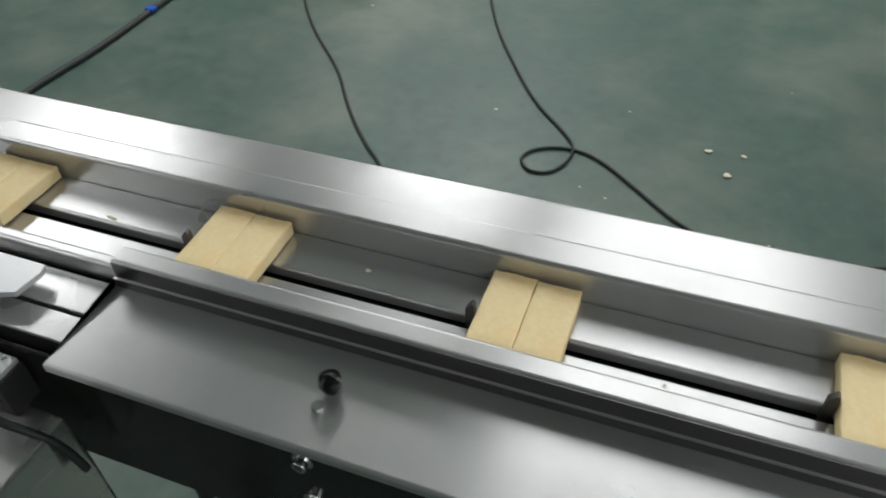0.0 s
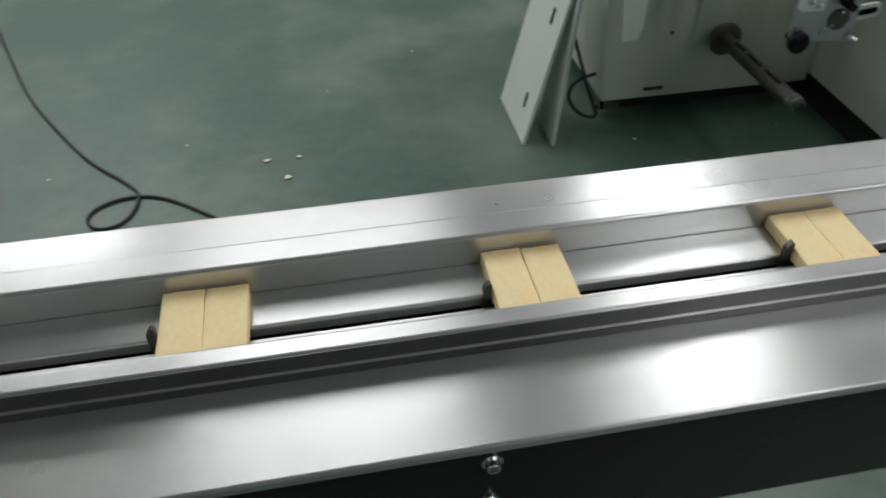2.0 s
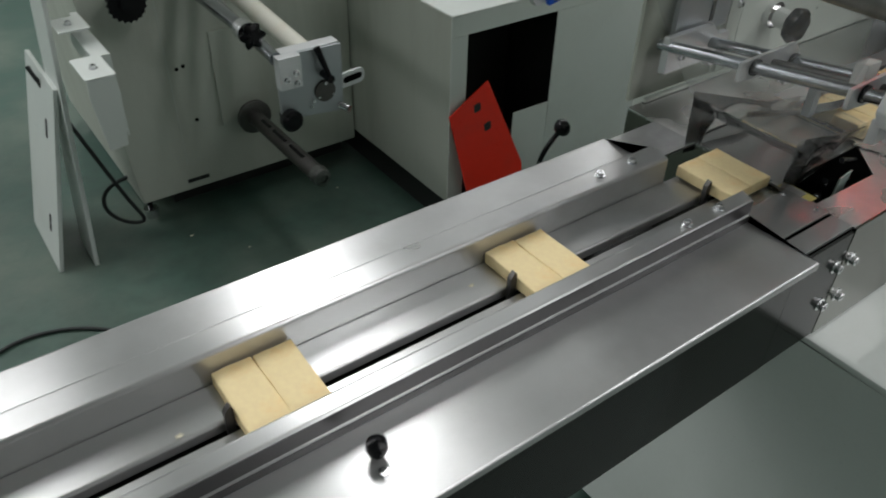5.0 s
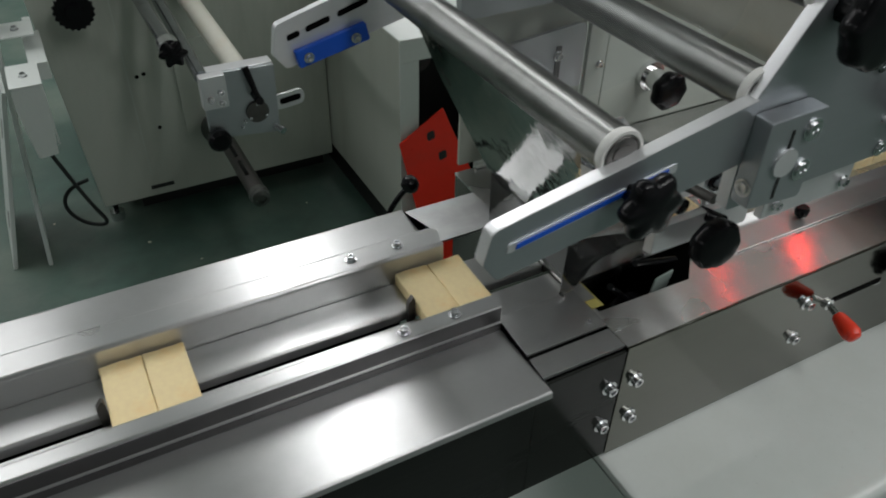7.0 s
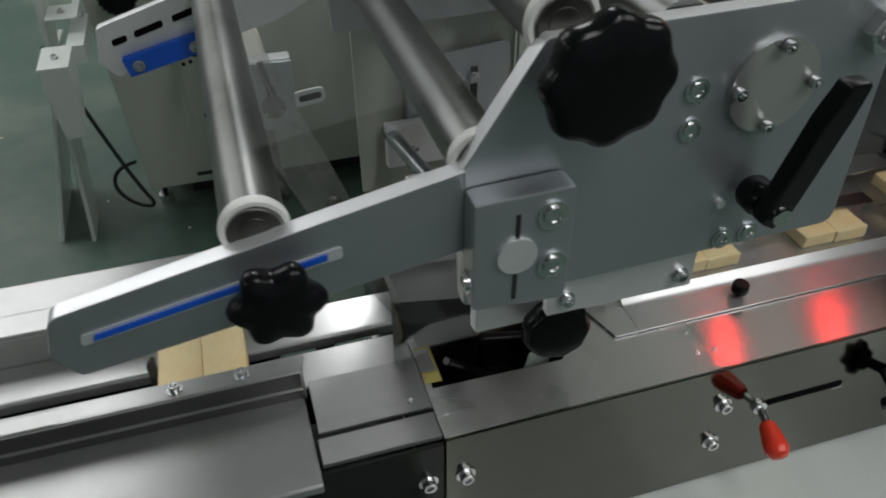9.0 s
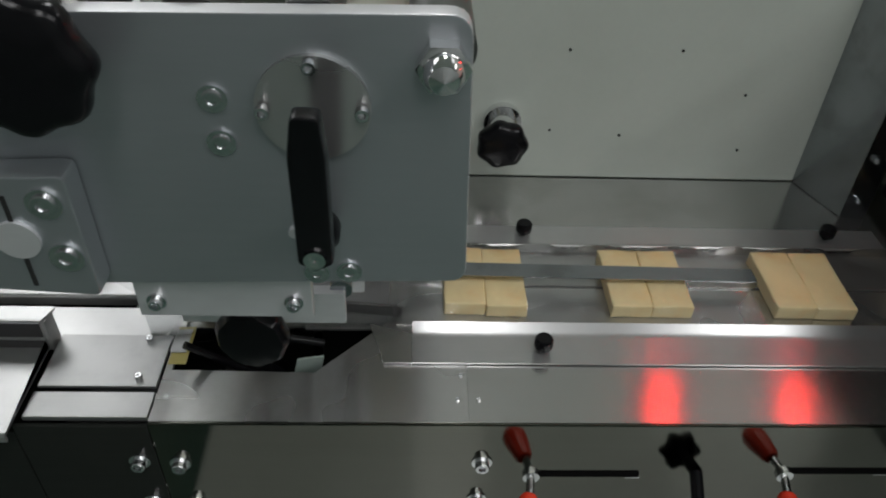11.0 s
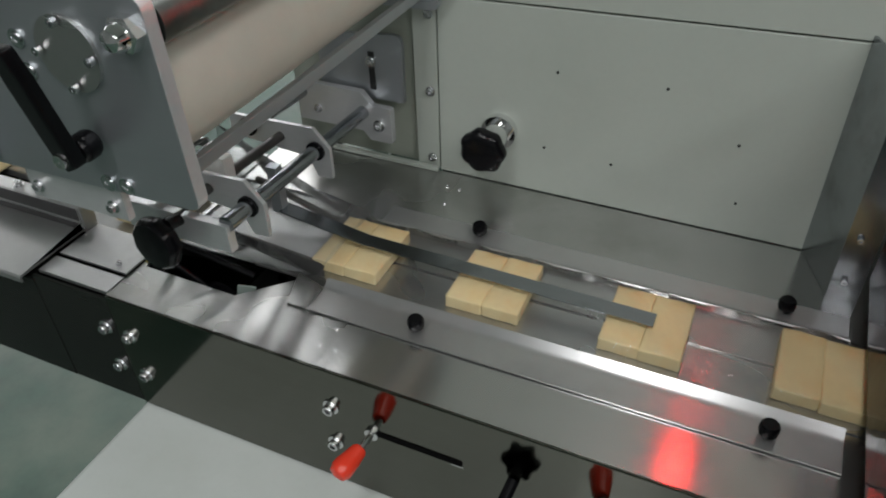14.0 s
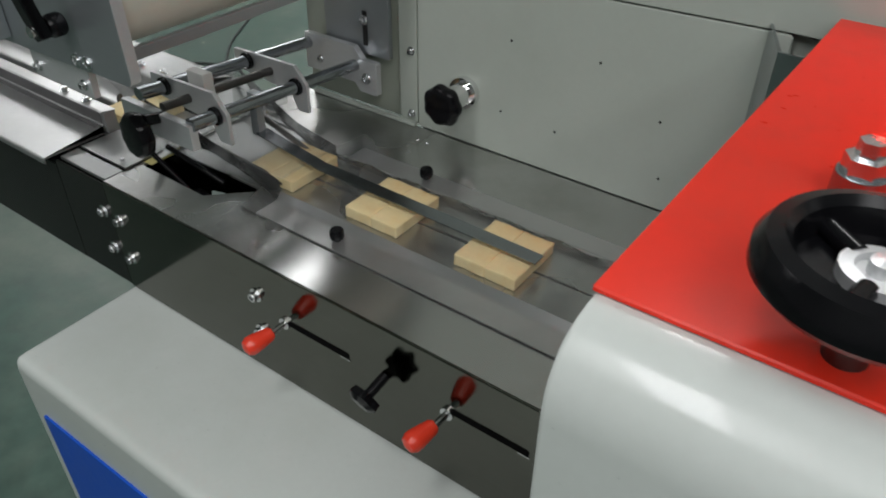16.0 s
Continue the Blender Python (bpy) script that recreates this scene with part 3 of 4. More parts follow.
part("knob", lathe([(0.015, 0), (0.0255, 0.003), (0.0275, 0.007), (0.0275, 0.014), (0.024, 0.019), (0.018, 0.0205), (0, 0.021)], (0.3105, 0.190, 0.935), (0, -1, -0.02), 112, 7, 0.045), BLACK, kb, "black star hand knob", 75)
for lx in (0.605, 0.815):
    ctl = part("display_box", box(lx - 0.035, lx + 0.035, 0.214, 0.2285, 1.245, 1.315, 0.003), BLACK, cab, "black temperature display box")
    part("digits", box(lx - 0.012, lx + 0.012, 0.2128, 0.2138, 1.262, 1.292, 0), LED, ctl, "glowing red display")

# lower cabinet behind the conveyor, with its open service hatch
low = thing("rear_cabinet", "grey-green painted rear cabinet with an open dark service hatch", "machine cabinet", (0.7, 1.4, 0))
X0, Y0, ZT = 0.338, 1.115, 0.640
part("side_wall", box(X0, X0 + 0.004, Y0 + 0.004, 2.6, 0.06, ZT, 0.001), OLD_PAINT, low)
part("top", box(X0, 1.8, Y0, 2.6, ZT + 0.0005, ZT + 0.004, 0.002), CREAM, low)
part("front_top", box(X0, 1.8, Y0, Y0 + 0.004, 0.583, ZT, 0.001), CREAM, low)
part("front_left", box(X0, X0 + 0.055, Y0, Y0 + 0.004, 0.06, 0.5825, 0.001), CREAM, low)
part("front_right", box(0.72, 1.8, Y0, Y0 + 0.004, 0.06, 0.5825, 0.001), CREAM, low)
# Linings coloured near-black to give the shade inside the open hatch.
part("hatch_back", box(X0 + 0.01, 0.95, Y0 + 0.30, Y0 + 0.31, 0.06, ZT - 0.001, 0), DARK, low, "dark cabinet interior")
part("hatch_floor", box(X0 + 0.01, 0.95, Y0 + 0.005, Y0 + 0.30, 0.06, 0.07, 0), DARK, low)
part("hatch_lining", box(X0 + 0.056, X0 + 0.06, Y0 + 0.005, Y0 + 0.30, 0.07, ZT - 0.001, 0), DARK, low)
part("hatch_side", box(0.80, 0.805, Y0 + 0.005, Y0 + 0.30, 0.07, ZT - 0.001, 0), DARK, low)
part("plinth", box(X0 + 0.03, 1.8, Y0 + 0.05, 2.6, GROUND, 0.059, 0), DARK, low)
for gx, gz, gr in ((0.46, 0.52, 0.03), (0.53, 0.45, 0.045), (0.43, 0.40, 0.022)):
    part("pulley", lathe([(gr, 0), (gr, 0.012), (gr * 0.3, 0.012), (gr * 0.3, 0.02), (0, 0.02)], (gx, Y0 + 0.29, gz), (0, -1, 0)), LUG, low, "dull steel pulley")
part("grey_block", box(0.56, 0.70, Y0 - 0.02, Y0 - 0.016, 0.06, 0.31, 0.002), CREAM, low, "small pale cover plate")

redp = thing("red_cover_plate", "red painted slotted cover plate leaning on the rear cabinet", "cover plate", (0.44, 1.03, GROUND))
RP = pose(0.385, 1.085, 0.300, -9, 0, -8)
bm = prism(rounded([(0.02, -0.36), (-0.060, 0.060), (0.068, 0.145), (0.178, -0.13), (0.19, -0.36)], 0.004, 2), "y", -0.003, 0.003, 0.001)
bmesh.ops.transform(bm, matrix=RP, verts=bm.verts)
part("plate", bm, RED, redp)
for ox, oz in ((0.030, 0.072), (0.062, 0.010)):
    bm = prism(rounded([(ox - 0.010, oz - 0.016), (ox - 0.012, oz + 0.008), (ox + 0.010, oz + 0.016), (ox + 0.012, oz - 0.008)], 0.006, 3), "y", -0.0042, -0.0032)
    bmesh.ops.transform(bm, matrix=RP, verts=bm.verts)
    part("slot", bm, DARK, redp)

lev = thing("lever", "black ball lever on a bent rod behind the table", "lever", (0.0, 0.36, 0.70))
wire("rod", [(-0.050, 0.36, 0.64), (-0.047, 0.355, 0.70), (-0.038, 0.35, 0.745), (-0.012, 0.345, 0.772)], 0.0045, BLACK, "", "", lev)
part("ball", lathe([(0.006, -0.012), (0.0125, -0.006), (0.015, 0.001), (0.0125, 0.008), (0.006, 0.013), (0, 0.014)], (-0.010, 0.345, 0.775), (1, -0.4, 0.6)), BLACK, lev, "round black ball knob")
part("post", box(-0.065, -0.035, 0.35, 0.36, GROUND, 0.655, 0.001), DARK, lev)

# ---- film unwinding stand ----
stand = thing("film_stand", "grey-green painted film unwinding stand with a bare shaft", "film stand", (0.0, 2.0, GROUND))
part("body", prism(rounded([(-0.415, 0.03), (-0.50, 1.35), (0.335, 1.35), (0.335, 0.03)], 0.004, 2), "y", 1.665, 2.5, 0.003), OLD_PAINT, stand)
part("rib", box(-0.13, 0.02, 1.655, 1.6645, 0.22, 0.52, 0.002), OLD_PAINT, stand)
part("plinth", box(-0.3, 0.33, 1.76, 2.5, GROUND, 0.029, 0), DARK, stand)
part("foot", rod((-0.385, 1.73, GROUND), (-0.385, 1.73, GROUND + 0.03), 0.022), ZINC, stand)
part("foot_stud", rod((-0.385, 1.73, GROUND + 0.03), (-0.385, 1.73, 0.03), 0.008), BLACK, stand)
part("vent_slot", box(-0.27, -0.20, 1.6635, 1.6645, 0.055, 0.068, 0), DARK, stand)
sh = part("shaft", rod((-0.041, 1.6645, 0.243), (-0.047, 1.19, 0.256), 0.024), LUG, stand, "dark slotted steel film shaft")
part("collar", rod((-0.041, 1.6645, 0.243), (-0.041, 1.625, 0.244), 0.034), LUG, sh)
part("flange", lathe([(0.02, 0), (0.050, 0), (0.054, 0.003), (0.054, 0.011), (0.050, 0.014), (0.028, 0.015), (0.026, 0.028), (0.02, 0.028)], (-0.041, 1.624, 0.244), (0, -1, 0)), LUG, sh, "dark steel flange")
part("end_cap", lathe([(0.022, 0), (0.027, 0.002), (0.027, 0.018), (0.024, 0.022), (0.024, 0.034), (0.014, 0.036), (0.013, 0.030), (0, 0.030)], (-0.0468, 1.20, 0.256), (0, -1, 0.02)), ROLLER, sh, "dull steel end cap")
for f0, f1 in ((0.16, 0.30), (0.36, 0.56), (0.63, 0.84)):
    a, b = Vector((-0.041, 1.60, 0.244)), Vector((-0.047, 1.20, 0.256))
    up = Vector((-0.006, 0.0, 0.0205))
    part("key_slot", rod(a.lerp(b, f0) + up, a.lerp(b, f1) + up, 0.006), BLACK, sh)
cw = part("wheel_shaft", rod((-0.353, 1.6645, 0.672), (-0.353, 1.555, 0.676), 0.013), LUG, stand, "dark steel shaft")
part("chain_wheel", lathe([(0.046, 0), (0.048, 0.002), (0.048, 0.010), (0.046, 0.012), (0.022, 0.012), (0.020, 0.026), (0, 0.026)], (-0.353, 1.57, 0.676), (0, -1, 0), 80, 20, 0.055), BLACK, cw, "black toothed wheel")
part("seam", box(-0.262, -0.258, 1.6638, 1.6646, 0.12, 1.30, 0), PAINT, stand)
for hx, hz in ((-0.235, 0.43), (-0.215, 0.435), (-0.205, 0.26)):
    part("plug_hole", rod((hx, 1.6648, hz), (hx, 1.6638, hz), 0.006, seg=14), HOLE, stand)

sens = thing("film_brake", "aluminium film brake unit with a black lever handle", "film brake", (-0.055, 1.16, 0.4))
part("plate", prism(rounded([(-0.148, 0.470), (-0.150, 0.636), (0.026, 0.630), (0.022, 0.452)], 0.004, 2), "y", 1.150, 1.162, 0.002), ALU, sens, "milled aluminium plate")
part("top_edge", box(-0.150, 0.026, 1.1622, 1.20, 0.612, 0.633, 0.002), ALU_BRIGHT, sens)
part("corner_block", box(-0.156, -0.098, 1.122, 1.1495, 0.560, 0.640, 0.002), ALU_BRIGHT, sens, "bright clamp block")
for bx, bz in ((-0.113, 0.598), (-0.113, 0.572), (-0.138, 0.585)):
    bolt((bx, 1.122, bz), (0, -1, 0), 0.006, sens)
disc = part("disc", rod((-0.029, 1.1495, 0.520), (-0.029, 1.144, 0.520), 0.028, seg=36), LUG, sens, "dull steel bearing cover")
for a in (90, 210, 330):
    bolt((-0.029 + 0.022 * math.cos(radians(a)), 1.144, 0.520 + 0.022 * math.sin(radians(a))), (0, -1, 0), 0.0038, disc, False, "screw")
part("handle", rod((-0.046, 1.142, 0.640), (-0.030, 1.112, 0.566), 0.0085, 0.006), BLACK, sens, "black lever handle")
part("handle_hub", rod((-0.030, 1.1495, 0.566), (-0.030, 1.106, 0.566), 0.010), BLACK, sens)
part("knob", lathe([(0.012, -0.03), (0.012, 0), (0.026, 0.002), (0.028, 0.008), (0.028, 0.022), (0.02, 0.03), (0, 0.03)], (-0.132, 1.150, 0.472), (0, -1, 0)), BLACK, sens, "black round knob")
part("tie_rod", rod((-0.143, 1.163, 0.625), (-0.143, 1.664, 0.665), 0.016), ROD, sens, "round steel tie rod")
part("cream_roller", rod((-0.045, 1.201, 0.600), (-0.07, 1.664, 0.66), 0.026), RUBBER_ROLL, sens, "cream film roller")
part("bolt_end", rod((0.010, 1.149, 0.470), (0.022, 1.12, 0.467), 0.009), ZINC, sens)
tab = part("tab", prism(rounded([(0.020, 0.500), (0.020, 0.540), (0.098, 0.548), (0.098, 0.508)], 0.018, 5), "y", 1.166, 1.174, 0.001), ALU_BRIGHT, sens, "slotted aluminium tab")
part("tab_slot", prism(rounded([(0.034, 0.514), (0.034, 0.530), (0.088, 0.536), (0.088, 0.520)], 0.008, 4), "y", 1.1645, 1.1658), HOLE, tab)
for bx, bz in ((-0.070, 0.486), (-0.062, 0.500)):
    bolt((bx, 1.150, bz), (0, -1, 0), 0.004, sens, False, "screw")
clampbar = thing("clamp_bar", "round steel bar on the film stand with a black star knob", "clamp bar", (-0.19, 1.4, 0.69))
part("bar", rod((-0.200, 1.664, 0.700), (-0.195, 1.185, 0.694), 0.017), ROD, clampbar)
part("ring", rod((-0.195, 1.215, 0.694), (-0.195, 1.180, 0.693), 0.025), ZINC, clampbar, "bright clamp ring")
part("star_knob", lathe([(0.008, 0), (0.012, 0.010), (0.026, 0.014), (0.028, 0.024), (0.018, 0.030), (0, 0.030)], (-0.194, 1.182, 0.693), (0, -1, 0), 48, 6, 0.17), BLACK, clampbar, "black star knob")

# loose panels leaning by the stand
def leaning(label, x0, y0, y1, h, lean, slots):
    p = thing("cover_panel", label, "panel", (x0, y0, GROUND), "leaning panels")
    m = pose(x0, 0, GROUND, 0, lean, 0)
    bm = box(-0.006, 0.006, y0, y1, 0.0, h, 0.002)
    bmesh.ops.transform(bm, matrix=m, verts=bm.verts)
    part("sheet", bm, CREAM, p)
    for sz in slots:
        bm = prism(rounded([(y0 + 0.075, sz), (y0 + 0.075, sz + 0.055), (y0 + 0.095, sz + 0.055), (y0 + 0.095, sz)], 0.008, 3), "x", -0.0072, -0.0062)
        bmesh.ops.transform(bm, matrix=m, verts=bm.verts)
        part("slot", bm, DARK, p)
    return p


leaning("pale grey painted slotted cover panel leaning upright", -0.70, 1.592, 1.90, 0.56, 13.5, (0.095, 0.39))
leaning("pale grey painted narrow cover panel standing upright", -0.606, 1.567, 1.72, 0.86, 5.0, ())
br = thing("folded_bracket", "pale grey folded sheet bracket bolted to the film stand", "bracket", (-0.48, 1.5, 0.43))
part("flange", prism(rounded([(-0.536, 0.606), (-0.472, 0.606), (-0.470, 0.560), (-0.482, 0.428), (-0.526, 0.424), (-0.540, 0.560)], 0.004, 2), "y", 1.318, 1.322, 0.0008), CREAM, br)
part("top_tab", box(-0.540, -0.470, 1.318, 1.450, 0.6065, 0.6105, 0.001), CREAM, br, "bright upper tab")
part("side_flange", prism([(1.3225, 0.606), (1.3225, 0.45), (1.450, 0.57), (1.450, 0.606)], "x", -0.476, -0.472), CREAM, br)
part("strap", box(-0.488, -0.445, 1.4505, 1.6655, 0.560, 0.606, 0.002), CREAM, br)
bolt((-0.505, 1.375, 0.6105), (0, 0, 1), 0.007, br)
part("upper_tab", box(-0.532, -0.456, 1.540, 1.640, 0.640, 0.6445, 0.001), CREAM, br)
part("upper_strap", box(-0.475, -0.456, 1.6405, 1.6655, 0.600, 0.6445, 0.001), CREAM, br)
bolt((-0.497, 1.585, 0.6445), (0, 0, 1), 0.007, br)


# ---- film forming head ----
YF = -0.208   # front of the head plate
head = thing("film_feeder", "satin aluminium film feeding head with rollers and hand knobs", "film feeder", (0.11, 0.0, BED))
outline = rounded([(-0.010, 1.076), (-0.012, 1.170), (0.030, 1.236), (0.239, 1.240), (0.244, 1.082)], [0.004, 0.004, 0.006, 0.012, 0.010])
plate = lit_edges(part("front_plate", prism(outline, "y", YF, YF + 0.012, 0.0012), ALU, head, "thick satin aluminium front plate"))
part("back_plate", prism(outline, "y", 0.208, 0.220, 0.0012), ALU, head, "thick satin aluminium back plate")
CB = -0.226  # front of the clamp block
part("clamp_block", prism(rounded([(-0.011, 1.088), (-0.011, 1.160), (0.046, 1.162), (0.046, 1.084)], 0.004, 2), "y", CB, YF - 0.0005, 0.0018), ALU, head, "aluminium clamp block")
lit_edges(head.children[-1])
part("clamp_slit", box(0.0125, 0.0147, CB - 0.0008, CB + 0.0002, 1.092, 1.150, 0), DARK, head)
part("pin", rod((0.0136, CB, 1.1235), (0.0136, CB - 0.0022, 1.1235), 0.0115), ALU_BRIGHT, head, "round pin end")
for bx, bz in ((0.033, 1.146), (0.035, 1.112)):
    bolt((bx, CB, bz), (0, -1, 0), 0.0062, head, True, "bolt", 0.3)
bolt((-0.011, CB + 0.008, 1.104), (-1, 0, 0), 0.005, head, True, "bolt", 0.3)
for bx, bz in ((0.118, 1.196), (0.119, 1.172), (0.160, 1.088), (0.178, 1.089)):
    bolt((bx, YF, bz), (0, -1, 0), 0.0050, head, True, "bolt", 0.25)
part("locating_pin", rod((0.150, YF, 1.118), (0.150, YF - 0.004, 1.118), 0.003), ALU_BRIGHT, head)
disc = part("bearing_cover", rod((0.165, YF, 1.1925), (0.165, YF - 0.003, 1.1925), 0.0275, seg=48), TABLE_STEEL, head, "round polished bearing cover")
for a in (0, 90, 180, 270):
    bolt((0.165 + 0.0235 * math.cos(radians(a)), YF - 0.003, 1.1925 + 0.0235 * math.sin(radians(a))), (0, -1, 0), 0.0036, disc, False, "screw")
bk = part("tension_knob", lathe([(0.010, 0), (0.010, 0.018), (0.024, 0.0195), (0.0300, 0.0215), (0.0322, 0.025), (0.0327, 0.029), (0.0320, 0.033), (0.0300, 0.036), (0.0255, 0.0375), (0.012, 0.0380), (0, 0.0380)], (0.048, YF, 1.226), (0, -1, 0), 128, 8, 0.042), BLACK, head, "large black lobed hand knob", 75)
nut = part("dome_nut", lathe([(0.013, 0), (0.013, 0.009), (0.009, 0.011)], (0.226, YF, 1.217), (0, -1, 0), 6), CHROME, head, "chrome dome nut")
part("dome", lathe([(0.0095, 0.008), (0.0095, 0.014), (0.007, 0.019), (0, 0.0215)], (0.226, YF, 1.217), (0, -1, 0)), CHROME, nut)

# clamping lever
lever = thing("crank_lever", "black clamping lever with a chrome centre screw", "lever", (0.165, YF, 1.128))

# arm with its scale slot
arm = part("tension_arm", prism(rounded([(-0.217, 1.086), (-0.228, 1.103), (-0.222, 1.127), (-0.010, 1.171), (-0.010, 1.120), (-0.062, 1.111)], [0.006, 0.006, 0.008, 0.001, 0.001, 0.01]), "y", YF - 0.002, YF + 0.010, 0.0012), ALU, head, "slotted aluminium tension arm")
lit_edges(arm)
bm = prism(rounded([(-0.212, 1.107), (-0.210, 1.114), (-0.077, 1.139), (-0.077, 1.132)], 0.002, 2), "y", YF - 0.003, YF - 0.0018)
part("slot", bm, ALU_BRIGHT, arm, "bright slot edge")
bm = prism([(-0.205, 1.110), (-0.204, 1.1135), (-0.085, 1.1365), (-0.085, 1.133)], "y", YF - 0.0042, YF - 0.0032)
part("scale", bm, BLUE, arm, "blue scale strip")
part("arm_knob", lathe([(0.008, 0), (0.010, 0.010), (0.018, 0.0115), (0.0215, 0.014), (0.0228, 0.018), (0.0222, 0.022), (0.0195, 0.025), (0.010, 0.0265), (0, 0.0268)], (-0.114, YF - 0.003, 1.126), (0, -1, 0), 108, 6, 0.11), BLACK, arm, "black star hand knob", 75)
backarm = part("back_tension_arm", prism(rounded([(-0.217, 1.058), (-0.230, 1.075), (-0.225, 1.107), (-0.010, 1.171), (-0.010, 1.120), (-0.062, 1.095)], [0.006, 0.006, 0.008, 0.001, 0.001, 0.01]), "y", 0.212, 0.222, 0.0012), ALU_BRIGHT, head, "slotted aluminium tension arm")
for ax0, az0, ax1, az1 in ((-0.214, 1.0915, -0.200, 1.0955), (-0.193, 1.0975, -0.166, 1.1055), (-0.157, 1.108, -0.122, 1.1185)):
    part("arm_slot", prism(rounded([(ax0, az0 - 0.0032), (ax0, az0 + 0.0032), (ax1, az1 + 0.0032), (ax1, az1 - 0.0032)], 0.0028, 3), "y", 0.2111, 0.2119), HOLE, backarm)
bm = box(-0.208, -0.125, 0.203, 0.2115, -0.010, 0.010, 0.002)
bmesh.ops.transform(bm, matrix=pose(-0.168, 0, 1.078, 0, -13, 0) @ pose(0.168, 0, 0), verts=bm.verts)
part("scale_block", bm, BLUE, backarm, "blue plastic scale block")
for bx, bz in ((-0.195, 1.071), (-0.141, 1.083)):
    bolt((bx, 0.203, bz), (0, -1, 0), 0.004, backarm, True, "screw")


def roller(name, x, z, r, mat, label, y0=-0.192, y1=0.205, ring=True):
    rl = part(name, rod((x, y0, z), (x, y1, z), r, seg=40), mat, head, label)
    if ring:
        part("end_ring", lathe([(r * 0.84, 0.0), (r * 1.04, 0.0), (r * 1.09, 0.002), (r * 1.09, 0.005), (r * 1.04, 0.007), (r * 0.90, 0.007), (r * 0.84, 0.005)], (x, y0 - 0.0005, z), (0, -1, 0), 40), WHITE, rl, "white nylon end ring")
        part("bearing", lathe([(r * 0.83, 0.0072), (r * 0.78, 0.0078), (r * 0.72, 0.0066), (r * 0.50, 0.0066), (r * 0.46, 0.0080), (r * 0.36, 0.0080), (0, 0.0080)], (x, y0 - 0.0005, z), (0, -1, 0), 40), LUG, rl, "dull steel ball bearing")
        part("axle", rod((x, YF + 0.010, z), (x, y0 + 0.01, z), r * 0.38), CHROME, rl)
    return rl


roller("guide_roller", -0.118, 1.1500, 0.0168, ROLLER, "polished steel film guide roller")
roller("guide_roller", 0.002, 1.1690, 0.0165, ROLLER, "polished steel film guide roller")
roller("guide_roller", 0.042, 1.2380, 0.0180, ROLLER, "polished steel film guide roller")
roller("feed_roller", 0.186, 1.150, 0.047, RUBBER_ROLL, "cream rubber film feed roller", -0.194, 0.205, False)
part("scraper_bar", box(0.2225, 0.2295, -0.193, 0.206, 1.0985, 1.1105, 0.0012), ALU, head, "flat aluminium scraper bar")
roller("press_roller", 0.226, 1.217, 0.0165, ROLLER, "polished steel press roller", -0.195, 0.205, False)
roller("guide_roller", 0.110, 1.225, 0.016, ROLLER, "polished steel film guide roller", -0.195, 0.205, False)
roller("guide_roller", 0.165, 1.228, 0.014, ROLLER, "polished steel film guide roller", -0.195, 0.205, False)

# ---- forming box frame: rods on end plates ----
former = thing("former_frame", "aluminium frame with steel rods carrying the film former", "film former", (0.12, 0.05, BED))
def former_plate(y, name, label=""):
    return part(name, prism(rounded([(0.035, 0.955), (0.035, 0.982), (0.150, 0.985), (0.170, 0.962), (0.170, 0.922), (0.150, 0.922), (0.140, 0.945)], [0.002, 0.002, 0.002, 0.006, 0.003, 0.003, 0.004], 3), "y", y, y + 0.006, 0.0008), ALU_BRIGHT, former, label)


former_plate(-0.060, "front_frame_plate", "bright milled aluminium plate")
former_plate(0.080, "middle_frame_plate", "bright milled aluminium plate")
part("front_bracket", box(0.028, 0.155, -0.105, -0.093, 0.925, 0.957, 0.0015), ALU_BRIGHT, former, "bright milled aluminium bracket")
for rx, rz, r in ((0.152, 0.957, 0.0085), (0.062, 0.970, 0.0085), (0.105, 0.966, 0.0055)):
    part("rod", rod((rx, -0.1, rz), (rx, 0.225 if r > 0.006 else 0.085, rz), r), ROD if r > 0.006 else LUG, former, "ground steel rod" if r > 0.006 else "dark threaded rod")
    if r > 0.006:
        for py in (-0.0602, 0.0798):
            part("bushing", rod((rx, py, rz), (rx, py - 0.004, rz), r * 1.35), BLACK, former)
part("white_block", box(0.088, 0.118, -0.045, -0.028, 0.955, 0.995, 0.002), WHITE, former, "white nylon sensor block")
part("rear_bracket", prism(rounded([(0.055, 0.93), (0.055, 0.985), (0.150, 0.985), (0.165, 0.968), (0.192, 0.968), (0.192, 0.918), (0.160, 0.918), (0.150, 0.93)], [0.002, 0.002, 0.003, 0.003, 0.004, 0.004, 0.003, 0.003], 3), "y", 0.205, 0.217, 0.001), ALU_BRIGHT, former, "bright milled aluminium bracket")
part("slotted_plate", prism(rounded([(0.085, 0.97), (0.085, 1.05), (0.205, 1.062), (0.205, 0.972)], [0.002, 0.01, 0.012, 0.003], 3), "y", 0.222, 0.230, 0.001), ALU, former, "slotted aluminium hanger plate")
part("hanger_slot", box(0.158, 0.166, 0.2205, 0.2218, 0.985, 1.035, 0), DARK, former)
bolt((0.161, 0.2215, 1.022), (0, -1, 0), 0.005, former)
bolt((0.174, 0.205, 0.942), (0, -1, 0), 0.0055, former)
bolt((0.085, 0.205, 0.950), (0, -1, 0), 0.004, former)
lk = part("spindle", rod((0.098, -0.093, 0.95), (0.096, -0.122, 0.953), 0.007), BLACK, former, "black spindle")
